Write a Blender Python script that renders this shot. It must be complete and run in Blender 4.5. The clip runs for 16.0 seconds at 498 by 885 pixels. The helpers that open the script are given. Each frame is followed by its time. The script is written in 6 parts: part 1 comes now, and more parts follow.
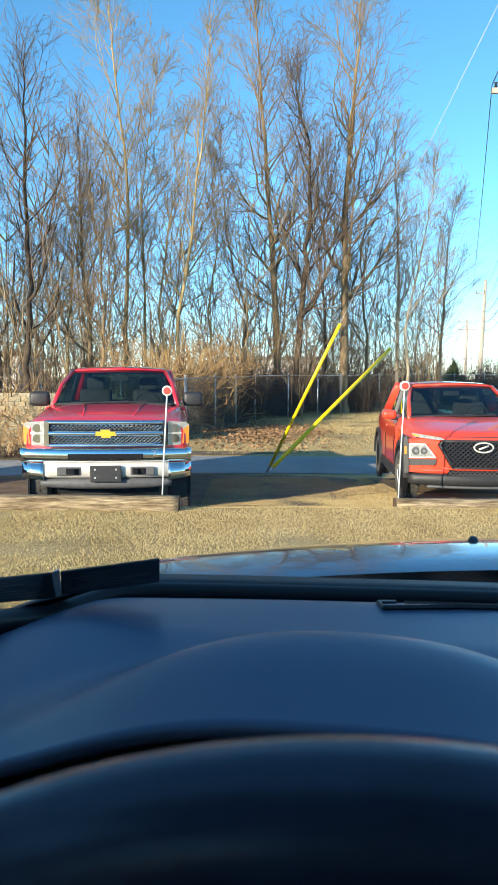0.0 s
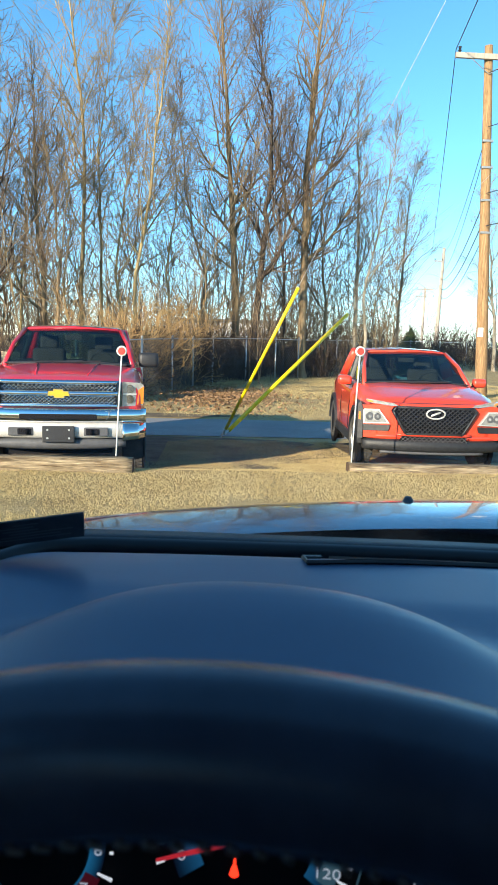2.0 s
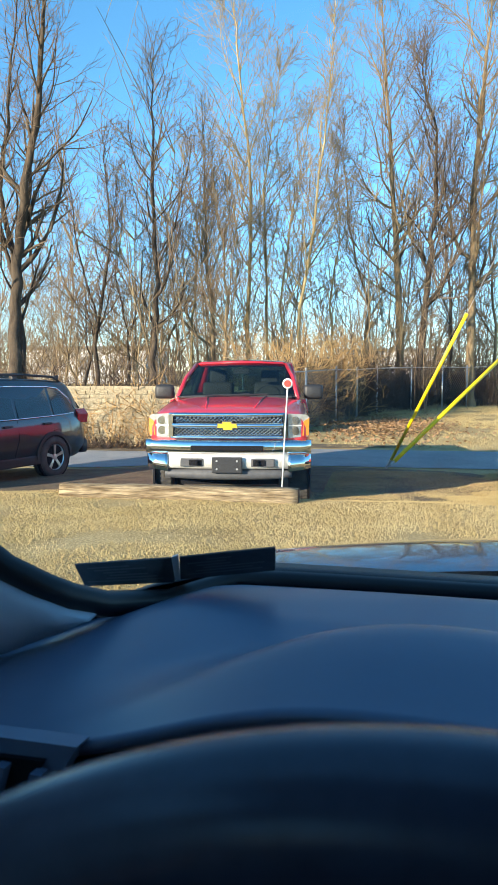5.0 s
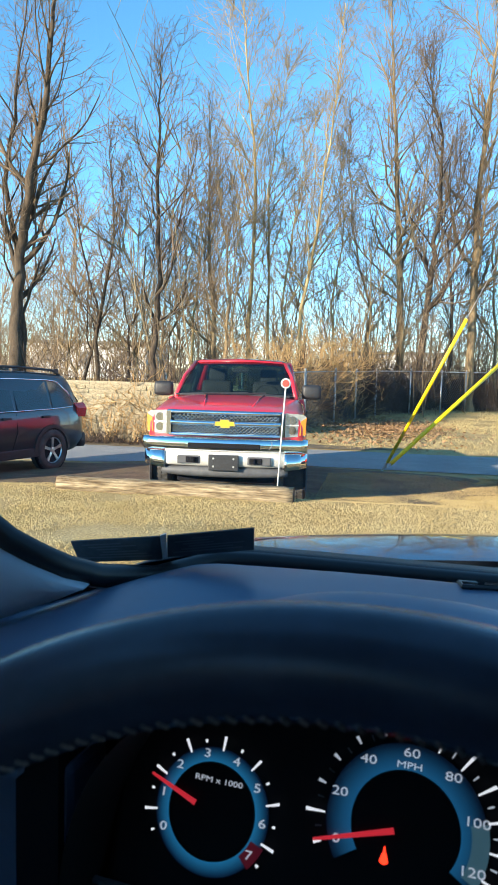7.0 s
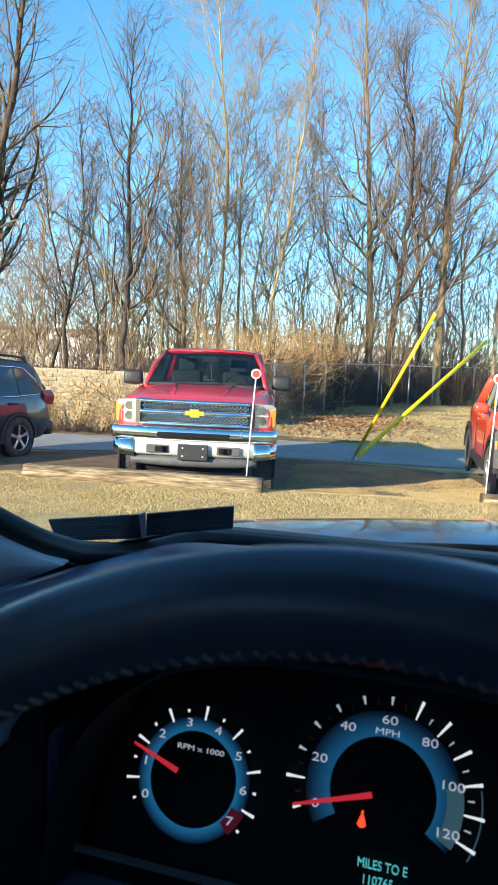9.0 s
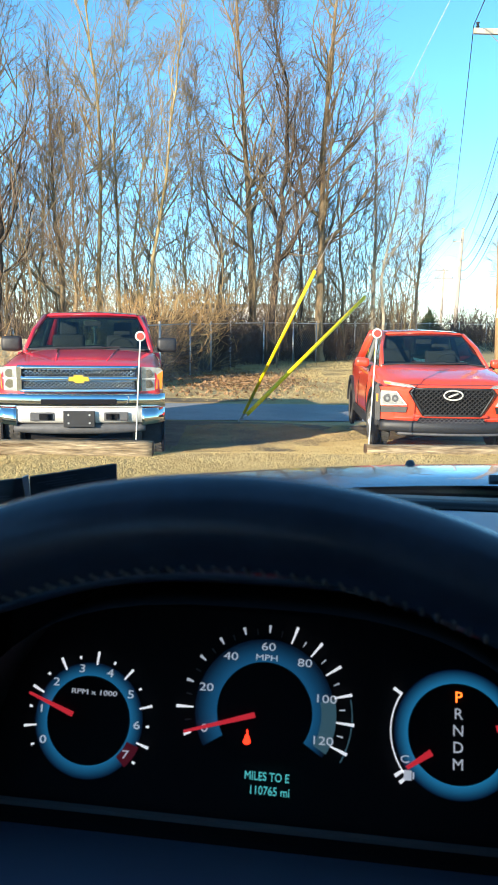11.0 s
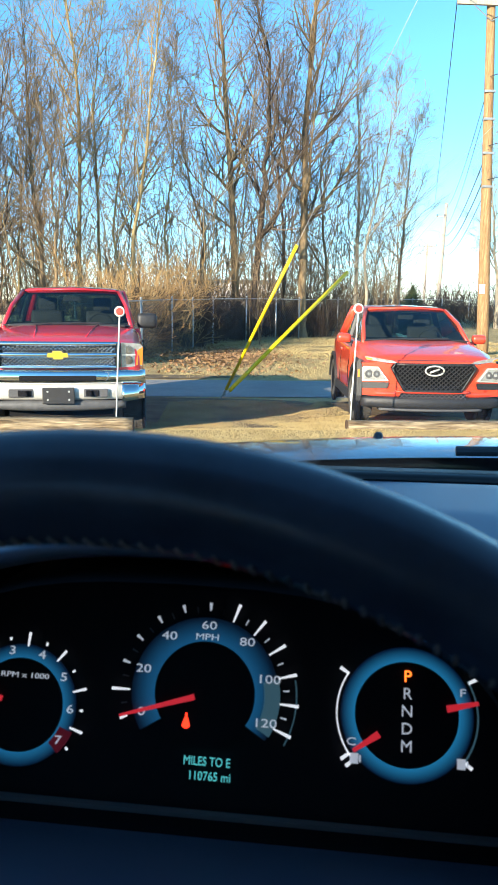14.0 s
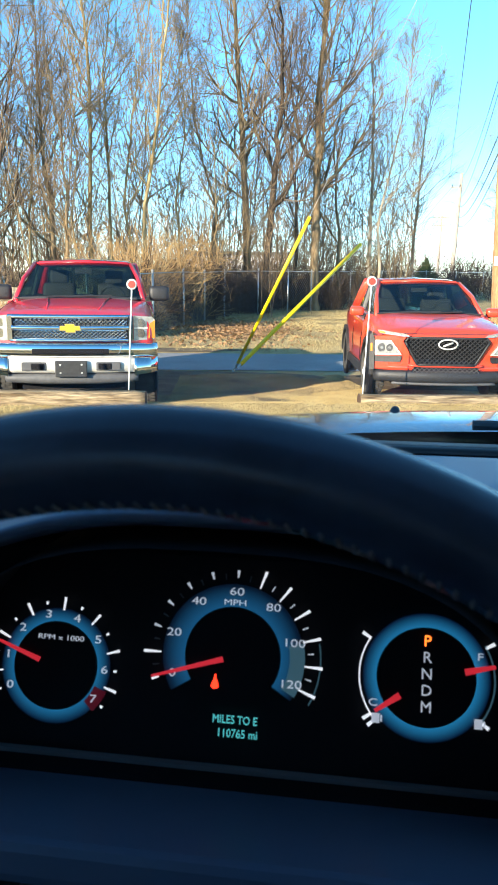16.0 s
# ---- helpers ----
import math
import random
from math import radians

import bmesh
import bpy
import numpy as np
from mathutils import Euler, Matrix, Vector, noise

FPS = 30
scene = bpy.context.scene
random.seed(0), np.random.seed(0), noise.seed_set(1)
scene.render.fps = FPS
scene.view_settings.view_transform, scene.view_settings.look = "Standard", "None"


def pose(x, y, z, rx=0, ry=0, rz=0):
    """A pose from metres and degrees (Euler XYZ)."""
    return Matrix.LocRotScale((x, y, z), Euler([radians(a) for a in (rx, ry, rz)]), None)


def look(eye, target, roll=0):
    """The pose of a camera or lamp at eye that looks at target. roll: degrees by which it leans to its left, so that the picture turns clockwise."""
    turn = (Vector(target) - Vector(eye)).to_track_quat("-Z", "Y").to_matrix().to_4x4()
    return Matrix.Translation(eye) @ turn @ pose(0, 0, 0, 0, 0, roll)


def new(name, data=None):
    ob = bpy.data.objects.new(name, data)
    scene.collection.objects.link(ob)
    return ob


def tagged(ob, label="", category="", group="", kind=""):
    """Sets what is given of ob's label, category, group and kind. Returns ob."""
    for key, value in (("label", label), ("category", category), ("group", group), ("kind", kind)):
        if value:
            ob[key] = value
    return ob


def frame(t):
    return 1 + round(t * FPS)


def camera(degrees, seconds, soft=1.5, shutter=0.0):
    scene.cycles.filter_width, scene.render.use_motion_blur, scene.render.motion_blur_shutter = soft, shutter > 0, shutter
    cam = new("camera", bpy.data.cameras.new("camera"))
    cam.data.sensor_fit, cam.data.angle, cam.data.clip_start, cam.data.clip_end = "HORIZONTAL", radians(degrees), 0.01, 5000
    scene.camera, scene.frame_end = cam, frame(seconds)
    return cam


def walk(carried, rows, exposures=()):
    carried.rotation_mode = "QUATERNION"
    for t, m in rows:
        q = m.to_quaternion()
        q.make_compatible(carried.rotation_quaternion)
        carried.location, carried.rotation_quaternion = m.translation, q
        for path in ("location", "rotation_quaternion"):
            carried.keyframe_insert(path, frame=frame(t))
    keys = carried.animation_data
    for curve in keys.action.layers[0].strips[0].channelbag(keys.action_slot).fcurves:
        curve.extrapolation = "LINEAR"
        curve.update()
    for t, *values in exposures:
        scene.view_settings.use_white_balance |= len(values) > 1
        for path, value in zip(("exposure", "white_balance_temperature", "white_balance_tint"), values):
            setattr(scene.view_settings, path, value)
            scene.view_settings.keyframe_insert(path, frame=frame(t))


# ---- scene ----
cam = camera(37.5, 16.0)
PATH = [
    (0, (0.004, 0.198, 1.445), (0.009, 2.19, 1.27), 0.3),
    (0.5, (-0.006, 0.21, 1.434), (-0.027, 2.201, 1.24), 1.2),
    (1, (0.009, 0.216, 1.438), (0.014, 2.197, 1.166), 1.4),
    (1.5, (0.019, 0.209, 1.435), (0.089, 2.189, 1.156), 1.5),
    (2, (0.028, 0.2, 1.438), (0.151, 2.178, 1.166), 1.6),
    (2.5, (0.027, 0.207, 1.439), (0.164, 2.186, 1.18), 1.5),
    (3, (0.032, 0.212, 1.443), (0.12, 2.193, 1.179), 1.1),
    (3.5, (0.026, 0.219, 1.446), (-0.209, 2.188, 1.185), -0.1),
    (4, (0.014, 0.218, 1.448), (-0.265, 2.184, 1.209), -0.3),
    (4.5, (0.004, 0.213, 1.443), (-0.308, 2.179, 1.247), -0.5),
    (7, (0.028, 0.147, 1.439), (-0.287, 2.112, 1.242), 1.6),
    (7.5, (0.024, 0.145, 1.437), (-0.294, 2.109, 1.237), 1.8),
    (8, (0.025, 0.141, 1.437), (-0.287, 2.106, 1.234), 2.2),
    (8.5, (0.022, 0.142, 1.434), (-0.279, 2.108, 1.227), 2.4),
    (9, (0.019, 0.138, 1.429), (-0.21, 2.113, 1.211), 2.6),
    (9.5, (0.028, 0.126, 1.436), (-0.015, 2.105, 1.15), 3.0),
    (12, (0.031, 0.111, 1.422), (0.136, 2.083, 1.105), 1.0),
    (12.5, (0.032, 0.115, 1.426), (0.17, 2.084, 1.106), 1.5),
    (13, (0.039, 0.119, 1.417), (0.179, 2.087, 1.086), 1.5),
    (13.5, (0.048, 0.128, 1.414), (0.183, 2.092, 1.058), 1.0),
    (14, (0.06, 0.14, 1.416), (0.177, 2.101, 1.041), 0.8),
    (14.5, (0.08, 0.153, 1.424), (0.177, 2.111, 1.023), -0.1),
    (15, (0.089, 0.171, 1.421), (0.147, 2.116, 0.958), -0.4),
    (15.5, (0.042, 0.135, 1.417), (0.103, 2.082, 0.96), 0.6),
    (16, (0.049, 0.125, 1.419), (0.136, 2.073, 0.973), 0.8),
]
walk(cam, [(t, look(eye, target, roll)) for t, eye, target, roll in PATH], exposures=[(0, 1.18), (3, 1.22), (4.7, 1.36), (7, 1.45), (9.7, 1.45), (12.5, 1.42), (16, 1.55)])
cam.data.dof.use_dof = True
cam.data.dof.focus_distance = 9.0
cam.data.dof.aperture_fstop = 45.0

# ---- world and sun ----
world = bpy.data.worlds.new("world")
scene.world = world
world.use_nodes = True
wn = world.node_tree
sky = wn.nodes.new("ShaderNodeTexSky")
sky.sky_type = "NISHITA"
sky.sun_disc = False
sky.sun_elevation = radians(14.5)
sky.sun_rotation = radians(220)
sky.altitude = 1500
sky.air_density = 1.0
sky.dust_density = 0.0
sky.ozone_density = 4.0
hue = wn.nodes.new("ShaderNodeHueSaturation")
hue.inputs["Hue"].default_value = 0.486
hue.inputs["Saturation"].default_value = 1.08
hue.inputs["Value"].default_value = 0.98
wn.links.new(sky.outputs[0], hue.inputs["Color"])
wn.links.new(hue.outputs[0], wn.nodes["Background"].inputs[0])
wn.nodes["Background"].inputs[1].default_value = 0.15
sun_data = bpy.data.lights.new("sun", "SUN")
sun_data.energy = 4.6
sun_data.angle = radians(0.55)
sun_data.color = (1.0, 0.86, 0.66)
sun = new("sun", sun_data)
sun.matrix_world = look((0, 0, 0), (0.64 * 0.968, 0.77 * 0.968, -0.25))


# ---- helpers ----
def put_mesh(name, bm, material, parent=None, smooth=False):
    me = bpy.data.meshes.new(name)
    bm.normal_update()
    if smooth:
        for f in bm.faces:
            f.smooth = True
    bm.to_mesh(me)
    bm.free()
    me.materials.append(material)
    ob = new(name, me)
    ob.parent = parent
    return ob


def part(name, bm, material, parent, label="", smooth=False):
    ob = put_mesh(name, bm, material, parent, smooth)
    return tagged(ob, label)


def thing(name, label, category, group="", at=None):
    ob = new(name)
    ob.empty_display_size = 0.1
    if at is not None:
        ob.matrix_world = at
    return tagged(ob, label, category, group)


def box(bm, c, s, m=None, bevel=0.0):
    r = bmesh.ops.create_cube(bm, size=1.0)
    vs = r["verts"]
    t = Matrix.Translation(c) @ (m or Matrix()) @ Matrix.Diagonal((*s, 1))
    bmesh.ops.transform(bm, matrix=t, verts=vs)
    if bevel:
        es = list({e for v in vs for e in v.link_edges})
        bmesh.ops.bevel(bm, geom=es, offset=bevel, segments=2, profile=0.6, affect="EDGES")
    return bm


def boxed(c, s, m=None, bevel=0.0):
    return box(bmesh.new(), c, s, m, bevel)


def frame_of(d):
    d = d.normalized()
    a = Vector((0, 0, 1)) if abs(d.z) < 0.9 else Vector((1, 0, 0))
    x = d.cross(a).normalized()
    return x, d.cross(x).normalized()


def tube(bm, pts, radii, n=8, cap=True):
    pts = [Vector(p) for p in pts]
    rings = []
    for i, p in enumerate(pts):
        d = pts[min(i + 1, len(pts) - 1)] - pts[max(i - 1, 0)]
        x, y = frame_of(d)
        r = radii[i] if hasattr(radii, "__len__") else radii
        rings.append([bm.verts.new(p + x * (r * math.cos(2 * math.pi * k / n)) + y * (r * math.sin(2 * math.pi * k / n))) for k in range(n)])
    for a, b in zip(rings, rings[1:]):
        for k in range(n):
            bm.faces.new((a[k], a[(k + 1) % n], b[(k + 1) % n], b[k]))
    if cap:
        bm.faces.new(rings[0][::-1])
        bm.faces.new(rings[-1])
    return bm


def tubed(pts, radii, n=8):
    return tube(bmesh.new(), pts, radii, n)


def loft(bm, rings, closed=True, cap=True):
    vs = [[bm.verts.new(p) for p in r] for r in rings]
    n = len(rings[0])
    for a, b in zip(vs, vs[1:]):
        for k in range(n if closed else n - 1):
            bm.faces.new((a[k], a[(k + 1) % n], b[(k + 1) % n], b[k]))
    if cap and closed:
        bm.faces.new(vs[0][::-1])
        bm.faces.new(vs[-1])
    bmesh.ops.recalc_face_normals(bm, faces=bm.faces[:])
    return bm


def prism(bm, poly, depth, m=None):
    """A flat polygon (x, y) thickened along z, then moved by m."""
    m = m or Matrix()
    lo = [bm.verts.new(m @ Vector((x, y, 0))) for x, y in poly]
    hi = [bm.verts.new(m @ Vector((x, y, depth))) for x, y in poly]
    n = len(poly)
    bm.faces.new(lo[::-1])
    bm.faces.new(hi)
    for k in range(n):
        bm.faces.new((lo[k], lo[(k + 1) % n], hi[(k + 1) % n], hi[k]))
    bmesh.ops.recalc_face_normals(bm, faces=bm.faces[:])
    return bm


def smooth01(a, b, x):
    t = min(1, max(0, (x - a) / (b - a)))
    return t * t * (3 - 2 * t)


def along(table, x):
    for (x0, y0), (x1, y1) in zip(table, table[1:]):
        if x <= x1:
            return y0 + (y1 - y0) * max(0, (x - x0)) / (x1 - x0)
    return table[-1][1]


# ---- materials ----
def mat(name, color, rough=0.6, metal=0.0, spec=0.5, color2=None, scale=8.0, detail=6.0, bump=0.0, bump_scale=None, coat=0.0, emit=None, strength=0.0, stretch=(1, 1, 1), fine=None, lo=0.35, hi=0.65):
    m = bpy.data.materials.new(name)
    m.use_nodes = True
    nt = m.node_tree
    b = nt.nodes["Principled BSDF"]
    b.inputs["Base Color"].default_value = (*color, 1)
    b.inputs["Roughness"].default_value = rough
    b.inputs["Metallic"].default_value = metal
    b.inputs["Specular IOR Level"].default_value = spec
    b.inputs["Coat Weight"].default_value = coat
    b.inputs["Coat Roughness"].default_value = 0.04
    if emit:
        b.inputs["Emission Color"].default_value = (*emit, 1)
        b.inputs["Emission Strength"].default_value = strength
    tc = nt.nodes.new("ShaderNodeTexCoord")
    mp = nt.nodes.new("ShaderNodeMapping")
    mp.inputs["Scale"].default_value = stretch
    nt.links.new(tc.outputs["Object"], mp.inputs[0])
    if color2:
        no = nt.nodes.new("ShaderNodeTexNoise")
        no.inputs["Scale"].default_value = scale
        no.inputs["Detail"].default_value = detail
        no.inputs["Roughness"].default_value = 0.65
        nt.links.new(mp.outputs[0], no.inputs[0])
        rp = nt.nodes.new("ShaderNodeValToRGB")
        rp.color_ramp.elements[0].position, rp.color_ramp.elements[1].position = lo, hi
        rp.color_ramp.elements[0].color = (*color, 1)
        rp.color_ramp.elements[1].color = (*color2, 1)
        nt.links.new(no.outputs[0], rp.inputs[0])
        out = rp.outputs[0]
        if fine:
            n2 = nt.nodes.new("ShaderNodeTexNoise")
            n2.inputs["Scale"].default_value = fine
            n2.inputs["Detail"].default_value = 3
            nt.links.new(mp.outputs[0], n2.inputs[0])
            mr = nt.nodes.new("ShaderNodeMapRange")
            mr.inputs[1].default_value, mr.inputs[2].default_value, mr.inputs[3].default_value, mr.inputs[4].default_value = 0.3, 0.7, 0.55, 1.35
            nt.links.new(n2.outputs[0], mr.inputs[0])
            mx = nt.nodes.new("ShaderNodeMix")
            mx.data_type, mx.blend_type = "RGBA", "MULTIPLY"
            mx.inputs[0].default_value = 1.0
            nt.links.new(out, mx.inputs[6])
            nt.links.new(mr.outputs[0], mx.inputs[7])
            out = mx.outputs[2]
        nt.links.new(out, b.inputs["Base Color"])
    if bump:
        nb = nt.nodes.new("ShaderNodeTexNoise")
        nb.inputs["Scale"].default_value = bump_scale or scale * 4
        nb.inputs["Detail"].default_value = 4
        nt.links.new(mp.outputs[0], nb.inputs[0])
        bp = nt.nodes.new("ShaderNodeBump")
        bp.inputs["Strength"].default_value = bump
        bp.inputs["Distance"].default_value = 0.02
        nt.links.new(nb.outputs[0], bp.inputs["Height"])
        nt.links.new(bp.outputs[0], b.inputs["Normal"])
    return m


def glass(name, tint=(0.75, 0.82, 0.8), clear=0.9, gloss_rough=0.01):
    """A thin pane: mostly see-through, with a mirror-like share that grows at grazing angles."""
    m = bpy.data.materials.new(name)
    m.use_nodes = True
    nt = m.node_tree
    for n in list(nt.nodes):
        if n.type == "BSDF_PRINCIPLED":
            nt.nodes.remove(n)
    tr = nt.nodes.new("ShaderNodeBsdfTransparent")
    tr.inputs[0].default_value = (*[c * clear for c in tint], 1)
    gl = nt.nodes.new("ShaderNodeBsdfGlossy")
    gl.inputs["Roughness"].default_value = gloss_rough
    fr = nt.nodes.new("ShaderNodeFresnel")
    fr.inputs[0].default_value = 1.5
    mx = nt.nodes.new("ShaderNodeMixShader")
    nt.links.new(fr.outputs[0], mx.inputs[0])
    nt.links.new(tr.outputs[0], mx.inputs[1])
    nt.links.new(gl.outputs[0], mx.inputs[2])
    nt.links.new(mx.outputs[0], nt.nodes["Material Output"].inputs[0])
    return m


M_GRASS = mat("dry_grass", (0.4, 0.29, 0.13), 0.95, color2=(0.56, 0.43, 0.22), scale=1.1, detail=8, bump=0.8, bump_scale=60, fine=45, spec=0.1)
M_BLADE = mat("grass_blades", (0.43, 0.32, 0.14), 0.9, color2=(0.56, 0.44, 0.22), scale=2.0, spec=0.1)
M_LEAFLITTER = mat("leaf_litter", (0.21, 0.12, 0.06), 0.95, color2=(0.42, 0.26, 0.14), scale=14, bump=1.0, bump_scale=30, fine=60, spec=0.1)
M_ROAD = mat("asphalt", (0.27, 0.275, 0.28), 0.85, color2=(0.36, 0.36, 0.355), scale=0.9, bump=0.3, bump_scale=120, fine=90, spec=0.25)
M_DIRT = mat("dirt", (0.14, 0.11, 0.08), 0.95, color2=(0.24, 0.19, 0.12), scale=2.2, bump=0.8, bump_scale=30, fine=40, spec=0.1)
M_BARK = {
    "dark": mat("bark_dark", (0.05, 0.038, 0.028), 0.95, color2=(0.13, 0.098, 0.07), scale=5, stretch=(1, 1, 0.25), bump=0.8, bump_scale=25, spec=0.1),
    "brown": mat("bark_brown", (0.16, 0.11, 0.06), 0.95, color2=(0.34, 0.25, 0.15), scale=5, stretch=(1, 1, 0.25), bump=0.8, bump_scale=25, spec=0.1),
    "tan": mat("bark_tan", (0.26, 0.19, 0.09), 0.95, color2=(0.46, 0.35, 0.18), scale=4, stretch=(1, 1, 0.3), bump=0.6, bump_scale=25, spec=0.1),
    "pale": mat("bark_pale", (0.25, 0.21, 0.15), 0.95, color2=(0.47, 0.41, 0.32), scale=4, stretch=(1, 1, 0.4), bump=0.5, bump_scale=25, spec=0.1),
}
M_TWIG = {
    "dark": mat("twigs_dark", (0.13, 0.09, 0.06), 0.95, color2=(0.22, 0.16, 0.11), scale=0.5, spec=0.1),
    "brown": mat("twigs_brown", (0.15, 0.105, 0.065), 0.95, color2=(0.3, 0.215, 0.135), scale=0.5, spec=0.1),
    "tan": mat("twigs_tan", (0.2, 0.145, 0.085), 0.95, color2=(0.36, 0.27, 0.16), scale=0.5, spec=0.1),
    "pale": mat("twigs_pale", (0.24, 0.2, 0.14), 0.95, color2=(0.38, 0.32, 0.23), scale=0.5, spec=0.1),
}
M_BRUSH = mat("dry_brush", (0.36, 0.21, 0.09), 0.95, color2=(0.56, 0.38, 0.18), scale=1.5, spec=0.1)
M_THICKET = mat("thicket_twigs", (0.05, 0.035, 0.028), 0.95, color2=(0.15, 0.11, 0.08), scale=0.8, spec=0.1)
M_EVERGREEN = mat("evergreen", (0.03, 0.05, 0.02), 0.9, color2=(0.06, 0.09, 0.04), scale=3, spec=0.2)
M_POLE = mat("weathered_pole", (0.27, 0.155, 0.075), 0.9, color2=(0.45, 0.29, 0.15), scale=6, stretch=(4, 4, 0.15), bump=0.5, fine=30, spec=0.15)
M_POLE_GREY = mat("grey_pole", (0.35, 0.3, 0.25), 0.9, color2=(0.5, 0.45, 0.38), scale=4, stretch=(3, 3, 0.2), spec=0.15)
M_TIMBER = mat("weathered_timber", (0.1, 0.065, 0.035), 0.95, color2=(0.42, 0.33, 0.21), scale=7, stretch=(0.3, 3, 3), bump=1.0, bump_scale=18, fine=22, spec=0.1)
M_TIMBER_END = mat("timber_end", (0.07, 0.045, 0.03), 0.95, color2=(0.16, 0.1, 0.06), scale=18, spec=0.1)
M_STONE = mat("wall_stone", (0.27, 0.22, 0.14), 0.95, color2=(0.52, 0.44, 0.3), scale=3, bump=0.7, bump_scale=20, fine=16, spec=0.1)
M_MORTAR = mat("wall_mortar", (0.33, 0.28, 0.2), 0.95, color2=(0.46, 0.4, 0.3), scale=5, bump=0.8, bump_scale=20, spec=0.1)
M_YELLOW = mat("yellow_plastic", (0.92, 0.64, 0.0), 0.4, color2=(0.95, 0.7, 0.01), scale=2)
M_STEEL = mat("galvanised_steel", (0.42, 0.43, 0.43), 0.5, metal=0.8, color2=(0.55, 0.55, 0.54), scale=12)
M_WIRE = mat("cable_black", (0.03, 0.03, 0.035), 0.6)
M_WIRE_LIGHT = mat("cable_bright", (0.6, 0.6, 0.58), 0.4, metal=0.5)
M_FENCE = mat("fence_wire", (0.2, 0.19, 0.17), 0.6, metal=0.5)
M_WHITE = mat("white_paint", (0.75, 0.75, 0.72), 0.5, color2=(0.68, 0.67, 0.62), scale=10)
M_REFLECTOR = mat("red_reflector", (0.75, 0.06, 0.04), 0.3)
M_FAR_WALL = mat("far_wall", (0.4, 0.39, 0.38), 0.9, color2=(0.68, 0.66, 0.62), scale=0.3)
M_FAR_ROOF = mat("far_roof", (0.16, 0.15, 0.15), 0.9, color2=(0.22, 0.21, 0.2), scale=0.5)

# car paint and trim
M_RED = mat("red_paint", (0.6, 0.018, 0.03), 0.3, coat=1.0, color2=(0.64, 0.022, 0.035), scale=1.5)
M_ORANGE = mat("orange_red_paint", (0.72, 0.06, 0.025), 0.3, coat=1.0, color2=(0.76, 0.07, 0.03), scale=1.5)
M_SUV = mat("dark_grey_paint", (0.035, 0.038, 0.045), 0.3, metal=0.4, coat=1.0, color2=(0.045, 0.048, 0.055), scale=2)
M_HOODPAINT = mat("blue_grey_paint", (0.1, 0.13, 0.18), 0.22, metal=0.5, coat=1.0, color2=(0.12, 0.15, 0.2), scale=3, fine=300)
M_CHROME = mat("chrome", (0.82, 0.83, 0.84), 0.08, metal=1.0, color2=(0.74, 0.75, 0.76), scale=6)
M_SILVER = mat("silver_plastic", (0.6, 0.58, 0.55), 0.4, metal=0.3, color2=(0.66, 0.64, 0.6), scale=5)
M_BLACK = mat("black_plastic", (0.018, 0.018, 0.02), 0.5, color2=(0.03, 0.03, 0.032), scale=20, bump=0.1, bump_scale=200)
M_DARKGREY = mat("grey_plastic", (0.07, 0.07, 0.075), 0.6, color2=(0.1, 0.1, 0.105), scale=14)
M_TYRE = mat("tyre_rubber", (0.035, 0.034, 0.033), 0.85, color2=(0.09, 0.085, 0.075), scale=6, bump=0.4, bump_scale=60)
M_RIM = mat("alloy", (0.55, 0.55, 0.56), 0.3, metal=0.9, color2=(0.62, 0.62, 0.62), scale=8)
M_CAB = mat("cabin_dark", (0.03, 0.03, 0.032), 0.8, color2=(0.05, 0.05, 0.05), scale=8)
M_SEAT = mat("seat_cloth", (0.035, 0.035, 0.038), 0.9, color2=(0.055, 0.055, 0.058), scale=20)
M_LAMP = mat("lamp_clear", (0.75, 0.76, 0.76), 0.12, metal=0.6, color2=(0.45, 0.47, 0.48), scale=22, coat=1.0)
M_AMBER = mat("lamp_amber", (0.85, 0.25, 0.03), 0.25, coat=1.0)
M_REDLAMP = mat("lamp_red", (0.5, 0.03, 0.02), 0.2, coat=1.0)
M_GOLD = mat("gold_badge", (0.8, 0.52, 0.05), 0.35, metal=0.4)
M_GLASS = glass("car_glass", (0.42, 0.6, 0.56), 0.56)
M_GLASS_DARK = glass("privacy_glass", (0.2, 0.2, 0.2), 0.6)
M_WINDSHIELD = glass("windshield_glass", (0.97, 0.99, 0.98), 0.98)

# own car's cabin
M_DASH = mat("dash_vinyl", (0.085, 0.12, 0.19), 0.38, color2=(0.098, 0.135, 0.205), scale=6, bump=0.01, bump_scale=900, spec=0.5)
M_LEATHER = mat("rim_leather", (0.045, 0.062, 0.1), 0.27, color2=(0.032, 0.042, 0.068), scale=30, bump=0.012, bump_scale=700, spec=0.5)
M_STITCH = mat("leather_seam", (0.16, 0.16, 0.17), 0.7, color2=(0.12, 0.12, 0.13), scale=200)
M_INNER = mat("binnacle_black", (0.006, 0.006, 0.008), 0.7, spec=0.2)
M_TRIM = mat("pillar_trim", (0.38, 0.42, 0.47), 0.7, color2=(0.42, 0.46, 0.51), scale=40, bump=0.02, bump_scale=500)
M_HEADLINER = mat("headliner", (0.3, 0.3, 0.3), 0.95, color2=(0.34, 0.34, 0.34), scale=60)
M_FRIT = mat("frit_black", (0.008, 0.008, 0.01), 0.4)
M_STICKER = mat("sticker_back", (0.03, 0.035, 0.04), 0.6, color2=(0.06, 0.065, 0.07), scale=60)
M_STICKBAR = mat("sticker_print", (0.1, 0.11, 0.12), 0.6)
